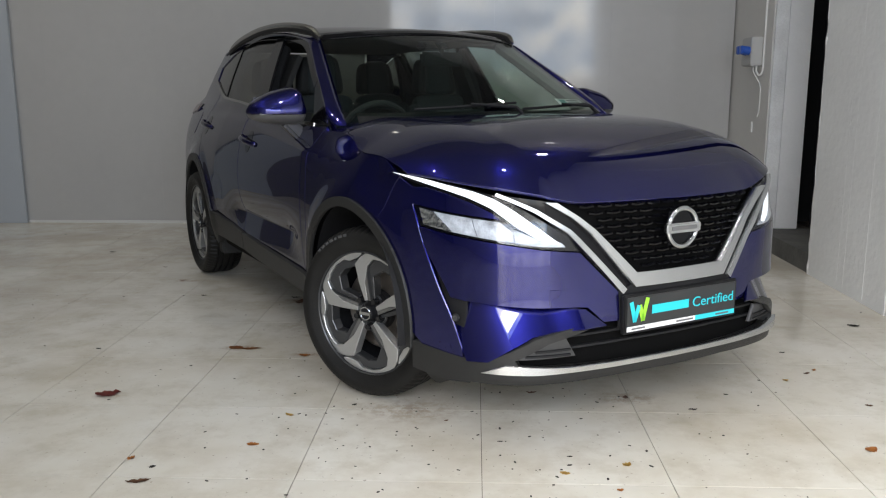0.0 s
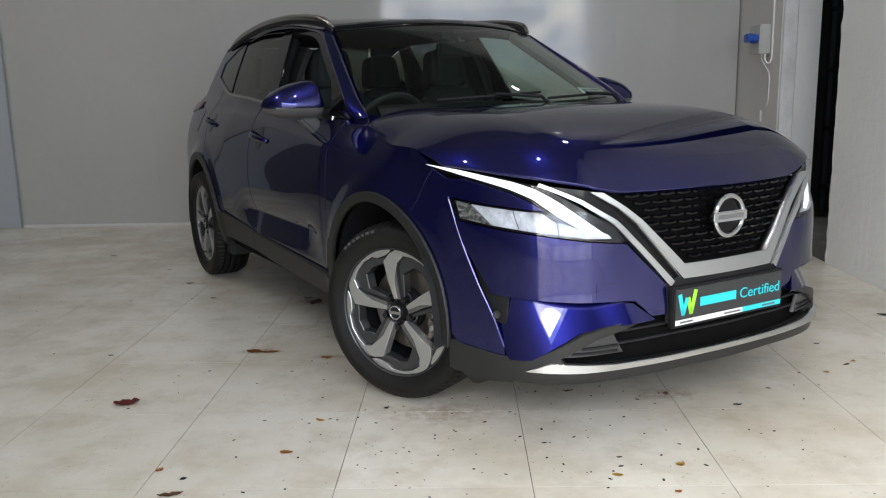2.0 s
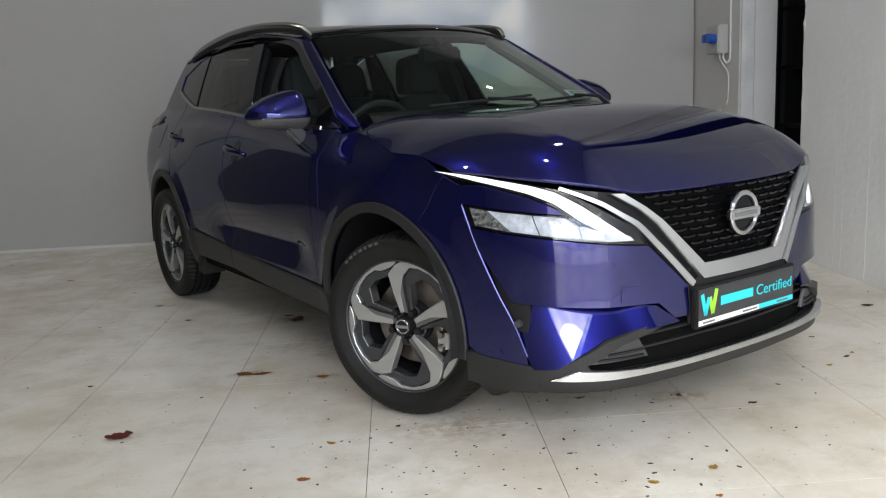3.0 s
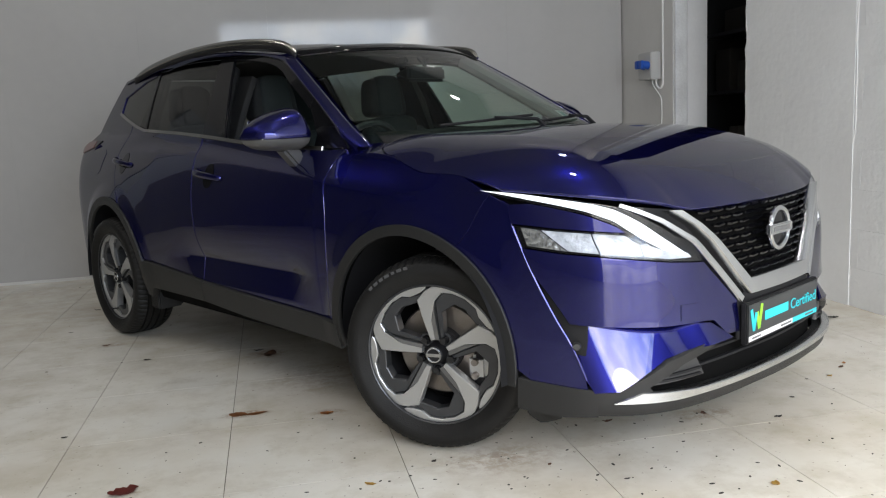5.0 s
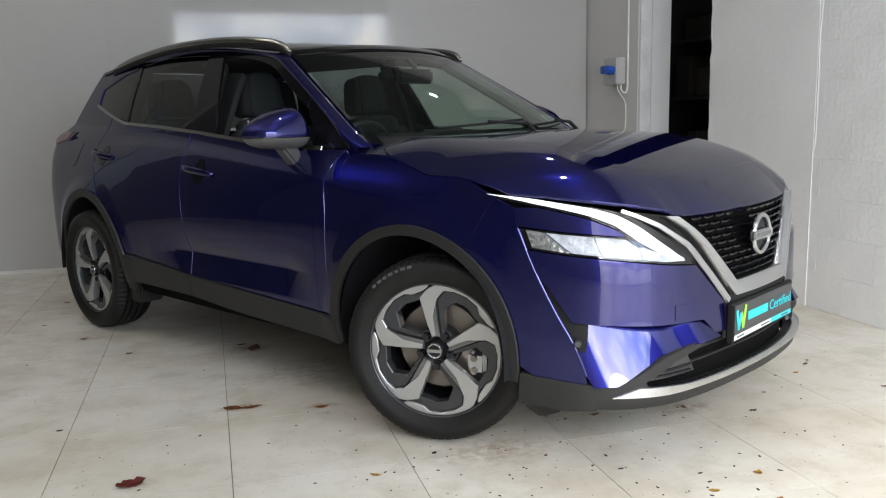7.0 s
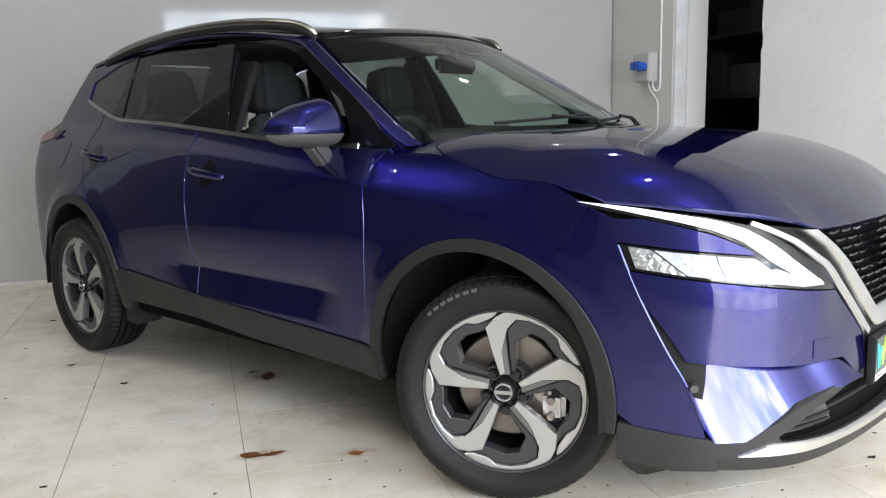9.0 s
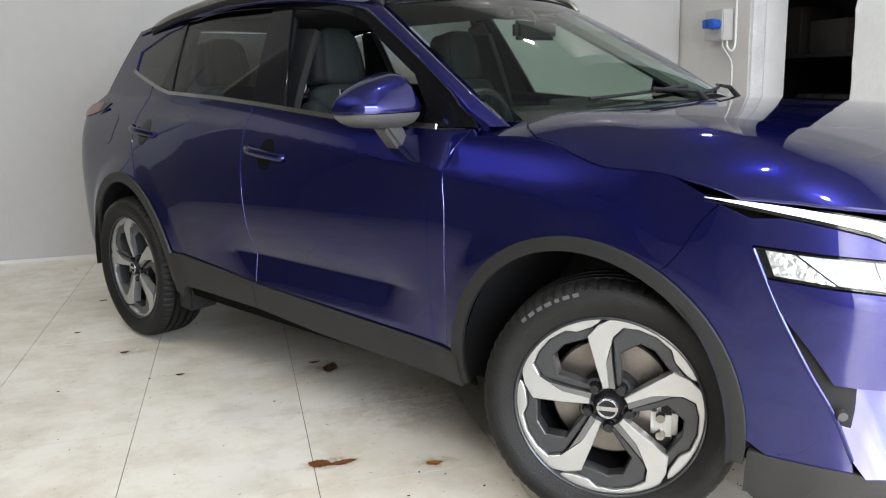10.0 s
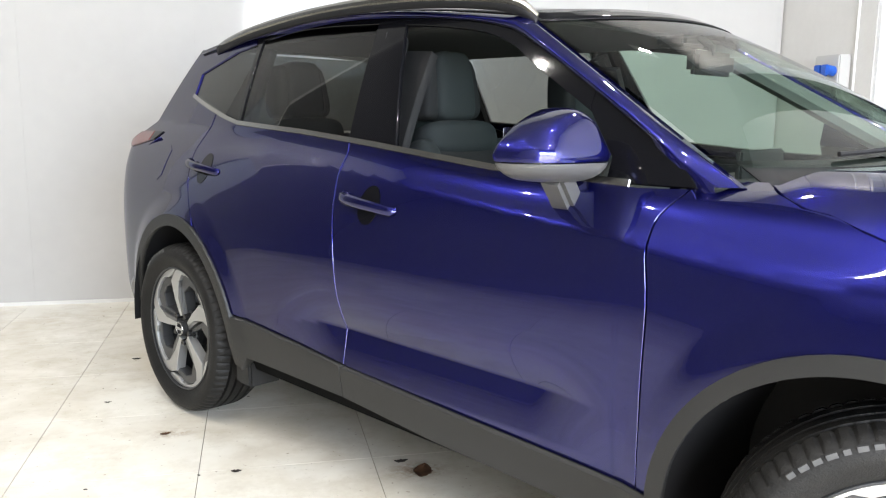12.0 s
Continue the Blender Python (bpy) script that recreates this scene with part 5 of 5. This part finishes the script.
for k in range(8):
    y, z1 = rng.uniform(4.40, 5.36), rng.uniform(1.2, 4.6)
    z0 = max(0.02, z1 - rng.uniform(0.5, 2.4))
    n = max(3, int((z1 - z0) / 0.08))
    r0 = rng.uniform(0.0007, 0.0016)
    bm = tube([(RIGHT - 0.004, y + 0.004 * noise.noise(Vector((k, 0, 2.5 * (z1 - (z1 - z0) * i / n)))), z1 - (z1 - z0) * i / n) for i in range(n + 1)], lambda t: r0 * (0.4 + 0.6 * t + (0.5 if t > 0.97 else 0)), 6)
    part("paint_run", bm, COAT, wall_right)
bm = tube([(RIGHT - 0.001, 4.35 + 0.02 * noise.noise(Vector((0, 0, z * 3))) + 0.02 * (z < 0.9), z) for z in np.arange(0.0, 4.9, 0.06)], lambda t: 0.003, 5)
part("filled_crack", bm, PVC, wall_right, "white filled crack")
bm = tube([(RIGHT + 0.012, 5.398 + 0.012 * noise.noise(Vector((3, 0, z * 6))), z) for z in np.arange(0.0, 4.9, 0.05)], lambda t: 0.018 + 0.008 * noise.noise(Vector((t * 60, 1, 0))), 7)
part("ragged_edge", bm, ROUGH, wall_right, "ragged plaster edge")

# ---------------------------------------------------------------- leaves and dirt on the floor
LEAF = {"red": material("red_leaf", (0.22, 0.035, 0.025), 0.6, grain=((0.10, 0.02, 0.015), 40, 0.8)),
        "orange": material("orange_leaf", (0.50, 0.20, 0.04), 0.6, grain=((0.3, 0.1, 0.03), 40, 0.8)),
        "brown": material("brown_leaf", (0.16, 0.075, 0.035), 0.7, grain=((0.06, 0.03, 0.02), 40, 0.8)),
        "yellow": material("yellow_leaf", (0.55, 0.36, 0.08), 0.6, grain=((0.4, 0.2, 0.05), 40, 0.7)),
        "rust": material("rust_leaf", (0.30, 0.12, 0.035), 0.7, grain=((0.14, 0.05, 0.02), 40, 0.8)),
        "dark": material("dark_leaf", (0.035, 0.03, 0.025), 0.8)}


def leaf(x, y, length, width, turn, tone, seed):
    r = random.Random(seed)
    bm = bmesh.new()
    rows = []
    n = 9
    for i in range(n + 1):
        t = i / n
        w = width / 2 * math.sin(math.pi * min(1, t * 0.97 + 0.03)) ** 0.8 * (1 + 0.35 * (i % 2) * r.uniform(0.3, 1))
        lift = 0.004 + length * 0.10 * (2 * t - 1) ** 2 + r.uniform(0, 0.004)
        rows.append([bm.verts.new(((t - 0.5) * length, s * w, lift + abs(s) * width * r.uniform(0.0, 0.22))) for s in (-1, -0.5, 0, 0.5, 1)])
    for a, b in zip(rows, rows[1:]):
        for k in range(4):
            bm.faces.new((a[k], b[k], b[k + 1], a[k + 1]))
    bmesh.ops.solidify(bm, geom=bm.faces[:], thickness=0.0008)
    low = min(v.co.z for v in bm.verts)
    for v in bm.verts:
        v.co.z = (v.co.z - low) * (0.22 if tone == "rust" else 0.6)
    ob = part("leaf", bm, LEAF[tone], None, sharp=60)
    ob.matrix_world = pose(x, y, 0.0, 0, 0, turn)
    words = {"red": "crumpled dark red fallen leaf on the tiles", "orange": "small orange fallen leaf on the tiles", "brown": "curled brown fallen leaf on the tiles",
             "yellow": "small yellow fallen leaf on the tiles", "dark": "small blackened leaf scrap on the tiles", "rust": "soaked rust-brown leaf stuck to the tiles"}
    tagged(ob, words[tone], "leaf", "fallen leaves")


for k, (x, y, l, w, a, tone) in enumerate([
        (-1.113, 3.071, 0.095, 0.06, 20, "red"), (-0.775, 3.695, 0.075, 0.05, -15, "rust"), (-0.705, 3.682, 0.10, 0.03, 8, "rust"), (-0.427, 3.589, 0.055, 0.028, -10, "orange"),
        (1.179, 2.99, 0.035, 0.018, 10, "dark"), (0.844, 2.509, 0.035, 0.026, 50, "yellow"), (-1.257, 4.689, 0.035, 0.02, 0, "dark"), (-0.643, 4.561, 0.10, 0.06, 70, "brown"),
        (-0.70, 4.66, 0.05, 0.025, 10, "dark"), (-1.522, 5.079, 0.04, 0.02, 20, "brown"), (-1.788, 5.481, 0.03, 0.015, 0, "dark"), (-1.757, 6.10, 0.04, 0.02, 0, "dark"),
        (0.946, 3.11, 0.035, 0.02, 80, "brown"), (-0.407, 2.623, 0.045, 0.024, 0, "orange"), (-0.339, 2.886, 0.04, 0.018, -30, "yellow"), (-0.111, 2.995, 0.022, 0.014, 40, "dark"),
        (-0.686, 2.441, 0.024, 0.016, 30, "dark"), (-0.691, 2.34, 0.075, 0.022, 15, "brown"), (-0.781, 2.501, 0.03, 0.02, 60, "orange"), (-2.389, 6.007, 0.05, 0.02, 0, "dark"),
        (-1.42, 3.657, 0.025, 0.015, 0, "dark"), (1.686, 2.652, 0.05, 0.032, 30, "orange"), (2.296, 4.158, 0.06, 0.03, -10, "dark"), (1.769, 3.704, 0.03, 0.014, 0, "dark"),
        (1.77, 3.417, 0.032, 0.016, 20, "brown"), (1.649, 3.329, 0.026, 0.018, 0, "yellow"), (1.819, 3.462, 0.03, 0.016, 60, "orange"), (1.864, 3.053, 0.03, 0.016, 0, "brown"),
        (0.793, 2.335, 0.022, 0.016, 10, "orange"), (0.638, 2.442, 0.034, 0.02, -20, "yellow"), (0.248, 2.852, 0.02, 0.01, 45, "brown"), (0.44, 2.674, 0.022, 0.01, 0, "dark"), (0.578, 3.15, 0.045, 0.018, 5, "brown")]):
    leaf(x, y, l, w, a, tone, k)

rng = random.Random(8)
bm = bmesh.new()
for k in range(420):
    if k < 160:
        x, y = rng.gauss(0.35, 0.5), rng.gauss(2.85, 0.35)
    else:
        x, y = rng.uniform(-3.5, 2.5), rng.uniform(1.2, 7.3)
    s = rng.uniform(0.0012, 0.005)
    m = pose(x, y, s * 0.3, 0, 0, rng.uniform(0, 360)) @ Matrix.Diagonal((rng.uniform(0.8, 2.4), 1, 0.35, 1))
    bmesh.ops.create_icosphere(bm, subdivisions=1, radius=s, matrix=m)
tagged(part("floor_grit", bm, LEAF["dark"], None), "scattered dark grit and leaf crumbs on the tiles", "grit", kind="stuff")

# ---------------------------------------------------------------- blocks of the right wall and floor tiles
BW, BH = 0.44, 0.218
bdata = None
for r in range(22):
    for k in range(10):
        y0 = 5.40 - (k + 1) * BW + (BW / 2 if r % 2 else 0)
        y1 = min(y0 + BW, 5.40)
        if y1 - y0 < 0.05 or y0 > 4.42:
            continue
        if y1 - y0 < BW - 0.01 or bdata is None:
            ob = part("block", boxed(-0.006, 0.02, -(y1 - y0) / 2 + 0.0003, (y1 - y0) / 2 - 0.0003, 0.0003, BH - 0.0003, bevel=0.0013), BLOCK, wall_right, sharp=0)
            if y1 - y0 > BW - 0.01:
                bdata = ob.data
        else:
            ob = new("block", bdata)
            ob.parent = wall_right
        ob.matrix_basis = pose(RIGHT + 0.006 + 0.0008 * noise.noise(Vector((r, k, 0.5))), (y0 + y1) / 2, r * BH, 0, 0.12 * noise.noise(Vector((r, k, 2.5))), 0.15 * noise.noise(Vector((k, r, 7.5))))

tdata = part("tile", boxed(-TILE / 2 + 0.0012, TILE / 2 - 0.0012, -TILE / 2 + 0.0012, TILE / 2 - 0.0012, -0.012, 0), TILEMAT, floor, sharp=0)
used = False
rest = bmesh.new()
for i in range(-16, 6):
    for j in range(-6, 9):
        x, y = TX + (i + 0.5) * TILE, TY + (j + 0.5) * TILE
        if y > BACK + 0.3 or x > 3.4:
            continue
        if x > -5.2 and y > -0.6:
            ob = tdata if not used else new("tile", tdata.data)
            used = True
            ob.parent = floor
            ob.matrix_basis = pose(x, y, 0.0004 * noise.noise(Vector((i, j, 0))), 0.03 * noise.noise(Vector((i, j, 4))), 0.03 * noise.noise(Vector((i, j, 9))), 0)
        else:
            box(rest, x - TILE / 2 + 0.0012, x + TILE / 2 - 0.0012, y - TILE / 2 + 0.0012, y + TILE / 2 - 0.0012, -0.012, 0)
tagged(part("far_tiles", rest, TILEMAT, floor, sharp=0), kind="stuff")
